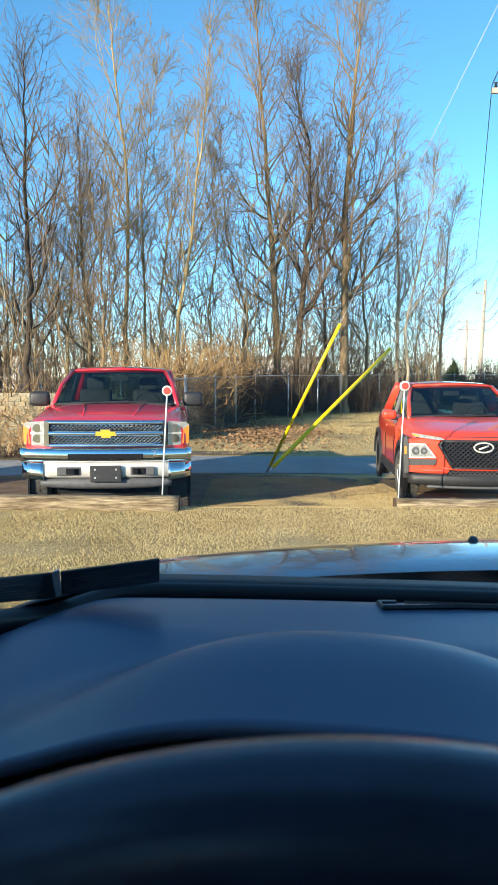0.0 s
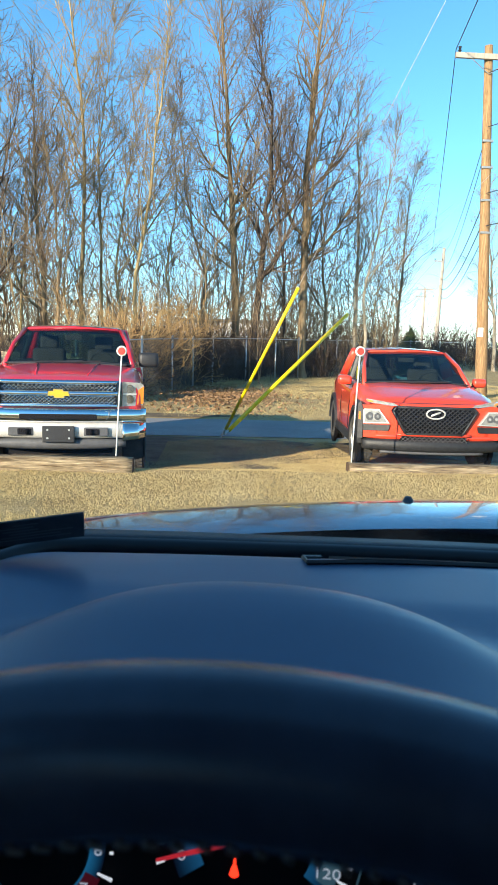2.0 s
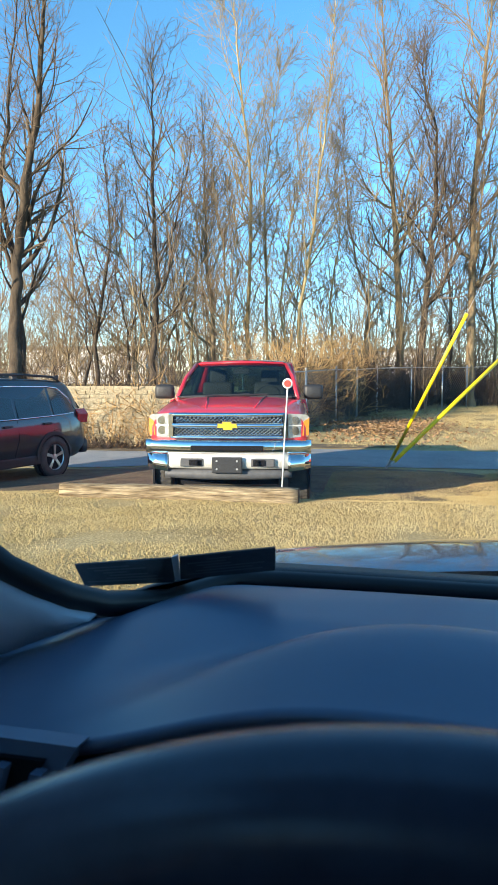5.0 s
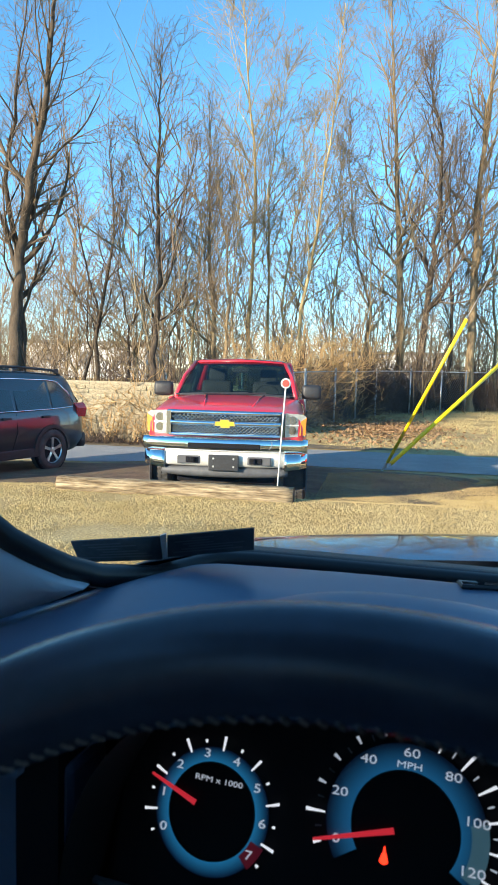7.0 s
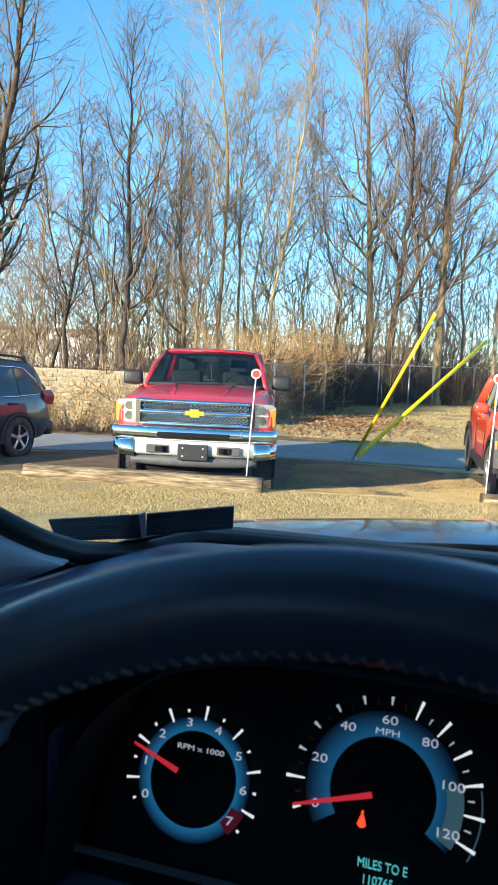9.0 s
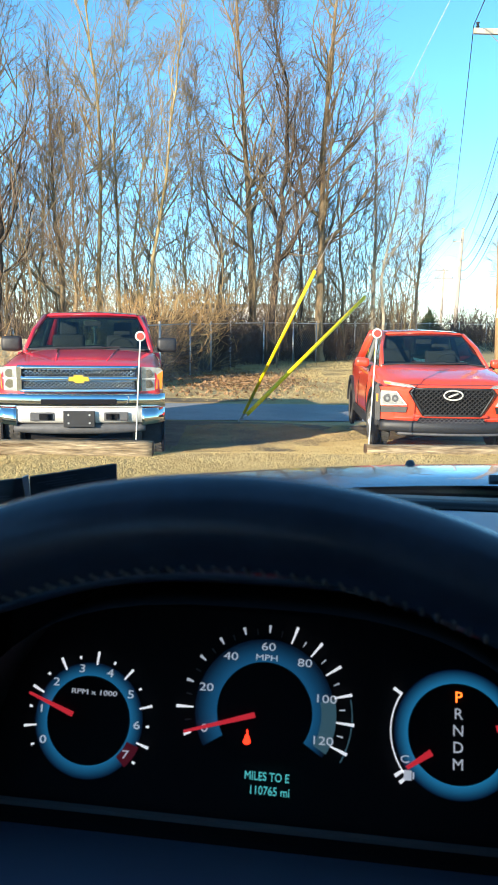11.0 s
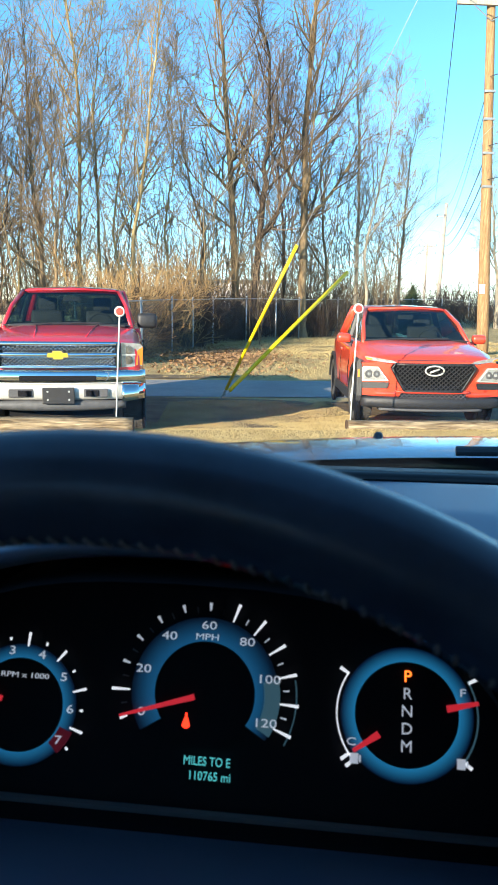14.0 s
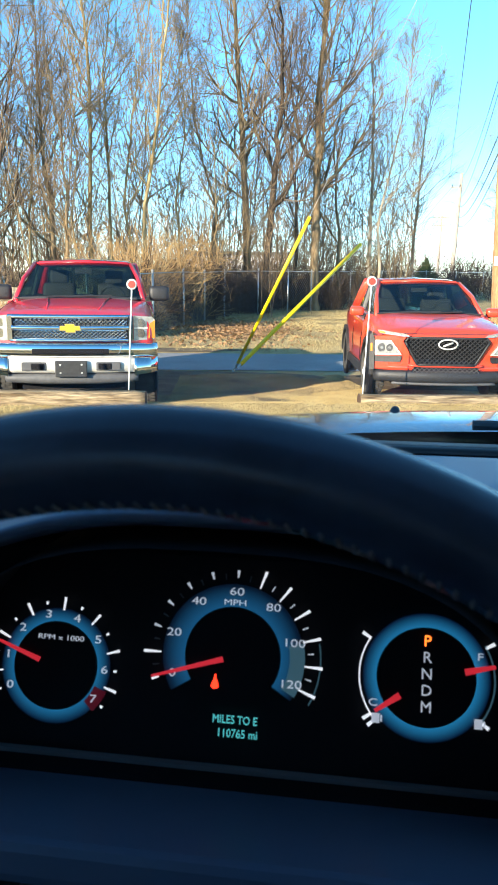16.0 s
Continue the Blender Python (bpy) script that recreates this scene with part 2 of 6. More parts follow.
M_NUM = mat("gauge_figures", (0.7, 0.72, 0.75), 0.5, emit=(0.75, 0.82, 0.95), strength=0.16)
M_TICK = mat("gauge_ticks", (0.8, 0.8, 0.82), 0.5, emit=(0.9, 0.93, 1.0), strength=0.3)
M_NEEDLE = mat("gauge_needle", (0.5, 0.04, 0.05), 0.4, emit=(0.8, 0.03, 0.05), strength=0.22)
M_WARN = mat("warning_lamp", (0.5, 0.02, 0.01), 0.4, emit=(1.0, 0.03, 0.01), strength=1.3)
M_GEAR = mat("gear_lit", (0.5, 0.1, 0.02), 0.4, emit=(1.0, 0.16, 0.02), strength=1.2)
M_TEAL = mat("display_text", (0.02, 0.1, 0.1), 0.4, emit=(0.1, 0.62, 0.66), strength=0.3)
M_BLUEGLOW = mat("gauge_blue", (0.01, 0.05, 0.09), 0.5, emit=(0.012, 0.13, 0.3), strength=0.55)
M_BLUEBRIGHT = mat("gauge_blue_edge", (0.01, 0.08, 0.14), 0.5, emit=(0.02, 0.28, 0.55), strength=0.75)
M_PALE = mat("gauge_pale", (0.1, 0.15, 0.18), 0.4, emit=(0.1, 0.25, 0.33), strength=0.1)

# ---- ground ----
PROFILE = [(-60, 0.0), (8.3, 0.0), (9.3, -0.2), (13.5, -0.36), (14.4, -0.42), (17.8, -0.44), (20, -0.27), (26, -0.18), (34, -0.08), (60, 0.2), (4000, 0.3)]


def ground_z(x, y):
    z = along(PROFILE, y)
    z -= 0.13 * smooth01(-3.0, -6.0, x) * smooth01(8.6, 10.5, y) * (1 - smooth01(18.5, 22, y))
    if y > 17.8:
        z += 0.04 * noise.noise((x * 0.25, y * 0.25, 0)) * smooth01(17.8, 20, y)
    elif y < 14.2:
        z += 0.02 * noise.noise((x * 0.8, y * 0.8, 3)) * smooth01(5, 7, y) * (1 - smooth01(12.5, 14.2, y))
    return z


def steps(*spans):
    out = []
    for a, b, d in spans:
        n = max(1, round((b - a) / d))
        out += [a + (b - a) * k / n for k in range(n)]
    return out + [spans[-1][1]]


def sheet(name, xs, ys, fz, material):
    verts = [(x, y, fz(x, y)) for y in ys for x in xs]
    w = len(xs)
    faces = [(j * w + i, j * w + i + 1, (j + 1) * w + i + 1, (j + 1) * w + i) for j in range(len(ys) - 1) for i in range(w - 1)]
    me = bpy.data.meshes.new(name)
    me.from_pydata(verts, [], faces)
    me.materials.append(material)
    for p in me.polygons:
        p.use_smooth = True
    return new(name, me)


gx = steps((-2500, -60, 400), (-60, -14, 4), (-14, 14, 0.3), (14, 60, 4), (60, 2500, 400))
gy = steps((-200, -10, 40), (-10, 5, 1.5), (5, 22, 0.2), (22, 45, 1.0), (45, 120, 8), (120, 3500, 500))
ground = tagged(sheet("ground", gx, gy, ground_z, M_GRASS), "dry tan winter grass lot with worn patches", "ground", kind="structure")
road = tagged(sheet("road", steps((-90, -14, 8), (-14, 14, 0.5), (14, 90, 8)), steps((14.45, 17.75, 0.3)), lambda x, y: ground_z(x, y) + 0.012, M_ROAD), "worn grey asphalt lane crossing behind the parked vehicles", "road", kind="structure")


def patch(name, cx, cy, rx, ry, material, label, seed, lift=0.008):
    """An irregular bare patch that lies on the ground."""
    bm = bmesh.new()
    n, m = 48, 10
    c = bm.verts.new((cx, cy, ground_z(cx, cy) + lift))
    rings = []
    for j in range(1, m + 1):
        ring = []
        for k in range(n):
            a = 2 * math.pi * k / n
            q = 1 + 0.25 * noise.noise((math.cos(a) * 1.7, math.sin(a) * 1.7, seed)) + 0.1 * noise.noise((math.cos(a) * 6, math.sin(a) * 6, seed))
            x, y = cx + rx * q * math.cos(a) * j / m, cy + ry * q * math.sin(a) * j / m
            ring.append(bm.verts.new((x, y, ground_z(x, y) + lift)))
        rings.append(ring)
    for k in range(n):
        bm.faces.new((c, rings[0][k], rings[0][(k + 1) % n]))
        for a, b in zip(rings, rings[1:]):
            bm.faces.new((a[k], b[k], b[(k + 1) % n], a[(k + 1) % n]))
    return tagged(put_mesh(name, bm, material, smooth=True), label, "ground", kind="structure")


patch("dirt_patch", -3.0, 11.6, 5.6, 2.7, M_DIRT, "bare brown dirt parking strip beside the lane", 1)
patch("dirt_patch", 5.0, 12.3, 3.4, 1.5, M_DIRT, "bare brown dirt parking strip beside the lane", 5)
patch("leaf_litter", 0.6, 22.6, 1.7, 2.6, M_LEAFLITTER, "fallen brown leaves below the wire fence", 7, 0.012)
patch("dirt_verge", -6.0, 18.2, 6.0, 0.42, M_DIRT, "dark weedy verge at the foot of the old wall", 9, 0.014)

def slab(poly, y0, y1, bow=0.0):
    """Polygon in x and z thickened from y0 to y1; bow sweeps the ends back."""
    bm = prism(bmesh.new(), poly, 1.0)
    for v in bm.verts:
        x, z, d = v.co.x, v.co.y, v.co.z
        v.co = (x, y0 + (y1 - y0) * d + bow * x * x, z)
    bmesh.ops.recalc_face_normals(bm, faces=bm.faces[:])
    return bm


# ---- trees ----
class Twigs:
    """Collects tapered three- to six-sided branches for one mesh."""

    def __init__(self):
        self.v, self.f = [], []

    def branch(self, pts, radii, n):
        base = len(self.v)
        for i, p in enumerate(pts):
            d = pts[min(i + 1, len(pts) - 1)] - pts[max(i - 1, 0)]
            x, y = frame_of(d)
            for k in range(n):
                a = 2 * math.pi * k / n
                self.v.append(p + x * (radii[i] * math.cos(a)) + y * (radii[i] * math.sin(a)))
        for i in range(len(pts) - 1):
            for k in range(n):
                a, b = base + i * n + k, base + i * n + (k + 1) % n
                self.f.append((a, b, b + n, a + n))

    def object(self, name, material, parent=None):
        me = bpy.data.meshes.new(name)
        me.from_pydata(self.v, [], self.f)
        me.materials.append(material)
        for p in me.polygons:
            p.use_smooth = True
        ob = new(name, me)
        ob.parent = parent
        return ob


def wander(rng, start, direction, length, n, wobble, lift):
    pts, d = [start.copy()], direction.normalized()
    for k in range(n):
        d = (d + Vector((rng.gauss(0, wobble), rng.gauss(0, wobble), rng.gauss(0, wobble) + lift))).normalized()
        pts.append(pts[-1] + d * (length / n))
    return pts


def spread(rng, axis, angle):
    x, y = frame_of(axis)
    a = rng.uniform(0, 2 * math.pi)
    return axis.normalized() * math.cos(angle) + (x * math.cos(a) + y * math.sin(a)) * math.sin(angle)


def twig_out(tw, rng, start, direction, length, r, level, lift, least=0.009):
    n = 5 if level < 2 else 3
    pts = wander(rng, start, direction, length, n, 0.11, lift)
    radii = [max(least * 0.75, r * (1 - 0.7 * k / n)) for k in range(n + 1)]
    tw.branch(pts, radii, 5 if r > 0.03 else 3)
    if level >= 3 or length < 0.3:
        return
    kids = (5, 4, 2)[level] if length > 0.7 else 2
    for k in range(kids):
        f = (k + rng.uniform(0.3, 1.0)) / kids * 0.85 + 0.12
        i = min(n - 1, int(f * n))
        p = pts[i].lerp(pts[i + 1], f * n - i)
        axis = pts[i + 1] - pts[i]
        twig_out(tw, rng, p, spread(rng, axis, rng.uniform(0.45, 0.95)), length * rng.uniform(0.4, 0.75) * (1.15 - 0.5 * f), max(least, radii[i] * 0.6), level + 1, lift, least)


def bare_tree(depth, r0, line, tone, seed, limbs=17, reach=0.27, label="", low=0.3, bushy=1.0):
    rng = random.Random(seed)
    x0 = line[0][0]
    least = 0.0045 + depth * 0.00011
    tree = thing("tree", label, "tree", "bare trees along the fence", Matrix.Translation((x0, depth, ground_z(x0, depth) - 0.1)))
    o = tree.location
    pts = [Vector((0, 0, 0))] + [Vector((x - x0, 0.25 * math.sin(k * 2 + seed), z - o.z)) for k, (x, z) in enumerate(line)]
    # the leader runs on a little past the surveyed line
    pts.append(pts[-1] + (pts[-1] - pts[-2]).normalized() * 1.1)
    # round the trunk line off
    fine = []
    for a, b in zip(pts, pts[1:]):
        for k in range(4):
            j = Vector((rng.gauss(0, 0.035), rng.gauss(0, 0.035), 0)) if (fine and k) else Vector()
            fine.append(a.lerp(b, k / 4) + j)
    fine.append(pts[-1])
    height = pts[-1].z
    radii = [max(0.013, r0 * 0.55 * (1.3 if p.z < 0.3 else 1) * (1 - 0.93 * (p.z / height) ** 0.95)) for p in fine]
    trunk = Twigs()
    trunk.branch(fine, radii, 9)
    trunk.object("trunk", M_BARK[tone], tree)
    big, crown = Twigs(), Twigs()
    n = int(limbs * bushy)
    for k in range(n):
        f = low + (0.97 - low) * (k + rng.uniform(0, 1)) / n
        z = f * height
        i = max(j for j in range(len(fine) - 1) if fine[j].z <= z or j == 0)
        p = fine[i].lerp(fine[i + 1], min(1, max(0, (z - fine[i].z) / max(0.01, fine[i + 1].z - fine[i].z))))
        axis = fine[i + 1] - fine[i]
        # limbs leave flat below and steep near the top
        d = spread(rng, axis, rng.uniform(0.55, 1.15) * (1.1 - 0.5 * f))
        length = height * reach * (1.15 - 0.75 * f) * rng.uniform(0.55, 1.3)
        r = max(0.016, radii[i] * rng.uniform(0.32, 0.62))
        lp = wander(rng, p, d, length, 9, 0.13, 0.11)
        lr = [max(least, r * (1 - 0.78 * q / 9)) for q in range(10)]
        big.branch(lp, lr, 6)
        for q in range(int(3 + 1.5 * length)):
            g = rng.uniform(0.12, 1.0)
            a = min(8, int(g * 9))
            s = lp[a].lerp(lp[a + 1], g * 9 - a)
            twig_out(crown, rng, s, spread(rng, lp[a + 1] - lp[a], rng.uniform(0.4, 1.0)), max(0.7, length * rng.uniform(0.3, 0.6) * (1.2 - 0.5 * g)), max(least, lr[a] * 0.6), 1, 0.07, least)
    # leader twigs
    for q in range(int(16 * bushy)):
        j = rng.randrange(len(fine) // 2, len(fine))
        twig_out(crown, rng, fine[j], spread(rng, Vector((0, 0, 1)), rng.uniform(0.25, 0.8)), height * 0.1 * rng.uniform(0.5, 1.2), 0.015, 1, 0.08, least)
    tagged(big.object("branchwork", M_BARK[tone], tree), kind="stuff")
    crown.object("crown", M_TWIG[tone], tree)
    return tree


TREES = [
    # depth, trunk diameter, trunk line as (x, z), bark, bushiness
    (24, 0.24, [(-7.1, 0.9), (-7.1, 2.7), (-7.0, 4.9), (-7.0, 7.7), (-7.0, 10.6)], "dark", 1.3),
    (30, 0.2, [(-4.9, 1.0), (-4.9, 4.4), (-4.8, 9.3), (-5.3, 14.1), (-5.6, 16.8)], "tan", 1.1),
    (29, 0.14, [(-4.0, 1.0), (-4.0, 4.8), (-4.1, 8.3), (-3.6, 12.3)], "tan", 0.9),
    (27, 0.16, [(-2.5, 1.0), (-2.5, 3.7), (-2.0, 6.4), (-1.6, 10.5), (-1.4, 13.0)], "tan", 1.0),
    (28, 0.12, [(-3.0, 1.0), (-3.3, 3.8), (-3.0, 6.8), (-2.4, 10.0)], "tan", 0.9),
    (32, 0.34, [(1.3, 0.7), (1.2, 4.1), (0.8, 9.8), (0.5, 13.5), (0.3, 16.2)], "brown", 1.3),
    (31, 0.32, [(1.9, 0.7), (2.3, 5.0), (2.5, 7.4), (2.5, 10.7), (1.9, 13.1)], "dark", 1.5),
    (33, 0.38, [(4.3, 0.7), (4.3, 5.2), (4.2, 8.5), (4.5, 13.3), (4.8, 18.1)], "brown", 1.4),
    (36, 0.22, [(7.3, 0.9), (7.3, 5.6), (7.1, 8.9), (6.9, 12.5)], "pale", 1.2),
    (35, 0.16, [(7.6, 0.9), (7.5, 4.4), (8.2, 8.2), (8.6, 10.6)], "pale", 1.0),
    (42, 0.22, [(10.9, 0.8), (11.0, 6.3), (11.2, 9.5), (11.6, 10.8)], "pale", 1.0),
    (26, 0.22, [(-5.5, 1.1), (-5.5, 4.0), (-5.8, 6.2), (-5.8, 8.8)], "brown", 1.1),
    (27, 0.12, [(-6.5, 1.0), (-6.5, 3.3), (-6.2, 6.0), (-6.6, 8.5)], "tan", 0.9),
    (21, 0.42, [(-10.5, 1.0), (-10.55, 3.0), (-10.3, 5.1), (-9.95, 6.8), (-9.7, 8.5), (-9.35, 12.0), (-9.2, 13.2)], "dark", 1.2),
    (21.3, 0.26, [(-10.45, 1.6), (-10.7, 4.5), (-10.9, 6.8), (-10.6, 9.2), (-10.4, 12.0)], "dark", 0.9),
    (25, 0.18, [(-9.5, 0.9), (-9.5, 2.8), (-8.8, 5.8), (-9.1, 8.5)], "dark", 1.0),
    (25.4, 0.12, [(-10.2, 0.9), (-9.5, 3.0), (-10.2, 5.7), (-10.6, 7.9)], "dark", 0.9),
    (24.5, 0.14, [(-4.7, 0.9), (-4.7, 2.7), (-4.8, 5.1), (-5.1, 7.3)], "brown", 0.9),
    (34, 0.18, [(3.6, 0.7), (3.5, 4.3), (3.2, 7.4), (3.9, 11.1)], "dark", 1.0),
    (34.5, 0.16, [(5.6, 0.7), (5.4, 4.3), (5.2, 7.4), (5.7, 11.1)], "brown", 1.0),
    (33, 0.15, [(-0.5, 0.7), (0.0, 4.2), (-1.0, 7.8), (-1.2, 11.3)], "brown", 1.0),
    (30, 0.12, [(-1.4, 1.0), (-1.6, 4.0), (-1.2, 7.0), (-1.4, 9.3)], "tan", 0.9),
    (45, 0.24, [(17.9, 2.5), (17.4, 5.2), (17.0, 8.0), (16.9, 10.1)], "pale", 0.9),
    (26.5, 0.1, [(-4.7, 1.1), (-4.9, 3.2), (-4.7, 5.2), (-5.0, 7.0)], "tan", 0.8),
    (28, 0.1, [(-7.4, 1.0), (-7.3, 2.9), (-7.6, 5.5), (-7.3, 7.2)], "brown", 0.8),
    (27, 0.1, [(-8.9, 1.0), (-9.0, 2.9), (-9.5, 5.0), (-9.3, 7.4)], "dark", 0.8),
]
TONE_WORDS = {"dark": "dark-barked bare winter tree behind the lane", "brown": "tall brown-barked leafless tree by the fence", "tan": "slender sunlit tan-barked bare tree in a thicket", "pale": "pale-barked leafless tree beside the open lot"}
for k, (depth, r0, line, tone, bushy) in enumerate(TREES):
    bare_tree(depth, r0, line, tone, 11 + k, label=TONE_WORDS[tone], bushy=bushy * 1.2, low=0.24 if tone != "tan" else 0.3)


def stems(name, label, category, spots, material, count, height, lean, seed, kink=0.1, twigs=3, r=0.012):
    """Thin upright stems with a few twigs each, scattered over rectangles (x0, x1, y0, y1)."""
    rng = random.Random(seed)
    tw = Twigs()
    for x0, x1, y0, y1, share in spots:
        for k in range(int(count * share)):
            x, y = rng.uniform(x0, x1), rng.uniform(y0, y1)
            h = height * rng.uniform(0.4, 1.25)
            d = Vector((rng.gauss(0, lean), rng.gauss(0, lean), 1))
            pts = wander(rng, Vector((x, y, ground_z(x, y) - 0.03)), d, h, 5, kink, 0.02)
            rr = r * rng.uniform(0.6, 1.6)
            tw.branch(pts, [rr * (1 - 0.85 * q / 5) for q in range(6)], 3)
            for q in range(twigs):
                i = rng.randrange(1, 5)
                twig_out(tw, rng, pts[i], spread(rng, pts[i + 1] - pts[i], rng.uniform(0.4, 1.0)), h * rng.uniform(0.2, 0.45), rr * 0.6, 2, 0.03)
    ob = tw.object(name, material)
    return tagged(ob, label, category, kind="stuff")


stems("saplings", "crowd of thin leafless saplings filling the wood", "saplings", [(-17, -4, 22.5, 34, 0.48), (-4, 3, 27.5, 38, 0.25), (3, 10, 35, 44, 0.27)], M_TWIG["brown"], 300, 6.0, 0.1, 3, twigs=6, r=0.018)
stems("young_trees", "slim leafless young trees between the trunks", "young trees", [(-16, -5, 24, 33, 0.42), (-5, 2, 28, 37, 0.33), (2, 9, 34, 42, 0.25)], M_TWIG["tan"], 80, 9.5, 0.07, 13, kink=0.06, twigs=12, r=0.034)
stems("far_hedge", "dark leafless hedge along the far field", "hedge", [(10, 48, 56, 66, 1.0)], M_THICKET, 700, 3.0, 0.25, 14, kink=0.15, twigs=6, r=0.03)
stems("far_wood", "far leafless woodland behind the near trees", "woodland", [(-34, 12, 42, 62, 0.86), (12, 40, 80, 110, 0.14)], M_TWIG["brown"], 240, 7.0, 0.09, 4, twigs=9, r=0.035)
stems("thicket", "dark tangled undergrowth behind the wire fence", "undergrowth", [(-3.0, -1.9, 21.5, 26, 0.16), (-1.9, 0.0, 26, 30, 0.26), (0.0, 2.2, 29.5, 34, 0.2), (2.2, 6.0, 33, 38, 0.2), (-17, -4, 19.4, 24, 0.22), (6, 20, 44, 52, 0.2)], M_THICKET, 2300, 1.75, 0.35, 5, kink=0.22, twigs=5, r=0.01)
stems("dry_brush", "sunlit tan brush clump of arching dry stems", "brush", [(-3.7, -1.7, 22.2, 25.0, 0.6), (-1.9, -0.5, 25.6, 28.0, 0.4)], M_BRUSH, 330, 2.6, 0.42, 6, kink=0.16, twigs=5, r=0.011)
stems("wall_weeds", "dry weeds along the foot of the old wall", "weeds", [(-12, -3.3, 17.95, 18.35, 1.0)], M_THICKET, 620, 0.42, 0.5, 8, kink=0.25, twigs=3, r=0.006)
stems("vines", "bare climbing vines over the old wall", "vines", [(-8.4, -4.4, 18.25, 18.36, 1.0)], M_BRUSH, 70, 1.6, 0.25, 9, kink=0.2, twigs=4, r=0.012)

# small evergreen far off
ev = thing("evergreen_tree", "small dark evergreen far off near the poles", "tree", at=Matrix.Translation((16.2, 58, 0.2)))
part("trunk", tubed([(0, 0, 0), (0, 0, 2.5)], [0.12, 0.05], 7), M_BARK["dark"], ev)
rng = random.Random(5)
tw = Twigs()
for k in range(320):
    h = rng.uniform(0.4, 4.2)
    a = rng.uniform(0, 6.28)
    L = (4.4 - h) * 0.36 * rng.uniform(0.6, 1.1)
    tw.branch(wander(rng, Vector((0, 0, h * 0.62)), Vector((math.cos(a), math.sin(a), 0.7)), L, 2, 0.1, 0), [0.07, 0.12, 0.02], 4)
tw.object("crown", M_EVERGREEN, ev)

# ---- chain-link fence ----
FENCE = [(-3.2, 18.9), (-1.75, 21.0), (-1.02, 23.6), (-0.4, 25.8), (0.3, 28.0), (1.64, 29.6), (2.95, 31.0), (4.1, 32.5), (6.6, 37.0), (9.2, 42.0), (14.0, 50.0), (30.0, 62.0)]
fence = thing("chain_link_fence", "tall rusty chain-link fence with steel posts", "fence", at=Matrix())
spots, run = [], 0.0
for (xa, ya), (xb, yb) in zip(FENCE, FENCE[1:]):
    n = max(1, round(math.hypot(xb - xa, yb - ya) / 3.4))
    spots += [(xa + (xb - xa) * k / n, ya + (yb - ya) * k / n) for k in range(n)]
spots.append(FENCE[-1])
for x, y in spots:
    z = ground_z(x, y)
    bm = tubed([(x, y, z - 0.15), (x, y, z + 1.74)], 0.032, 8)
    tube(bm, [(x, y, z + 1.74), (x, y, z + 1.77), (x, y, z + 1.785)], [0.04, 0.034, 0.012], 8)
    part("post", bm, M_STEEL, fence, smooth=True)
rail = [(x, y, ground_z(x, y) + 1.68) for x, y in spots]
part("top_rail", tubed(rail, 0.018, 6), M_STEEL, fence)
mesh_wire = Twigs()
for (xa, ya), (xb, yb) in zip(spots, spots[1:]):
    far = ya > 30
    step = 0.09 if not far else 0.16
    length = math.hypot(xb - xa, yb - ya)
    n = int(length / step)
    za, zb = ground_z(xa, ya), ground_z(xb, yb)
    for k in range(-int(1.65 / step), n):
        for s in (0, 1):
            pts = []
            for h in (0.03, 1.66):
                q = k * step + (h if s == 0 else 1.66 - h)
                pts.append((q, h))
            (q0, h0), (q1, h1) = pts
            if q0 > q1:
                (q0, h0), (q1, h1) = (q1, h1), (q0, h0)
            if q1 <= 0 or q0 >= length:
                continue
            if q0 < 0:
                h0, q0 = h0 + (h1 - h0) * (0 - q0) / (q1 - q0), 0
            if q1 > length:
                h1, q1 = h0 + (h1 - h0) * (length - q0) / (q1 - q0), length
            p = [Vector((xa + (xb - xa) * q / length, ya + (yb - ya) * q / length, za + (zb - za) * q / length + h)) for q, h in ((q0, h0), (q1, h1))]
            mesh_wire.branch(p, [0.003, 0.003] if not far else [0.005, 0.005], 3)
tagged(mesh_wire.object("wire_mesh", M_FENCE, fence), kind="stuff")

# ---- old masonry wall ----
wall = tagged(put_mesh("wall_stone", boxed((-9.4, 18.62, 0.2), (12.4, 0.3, 1.62)), M_MORTAR), "low old stone wall, sunlit, with rough courses", "wall", kind="structure")

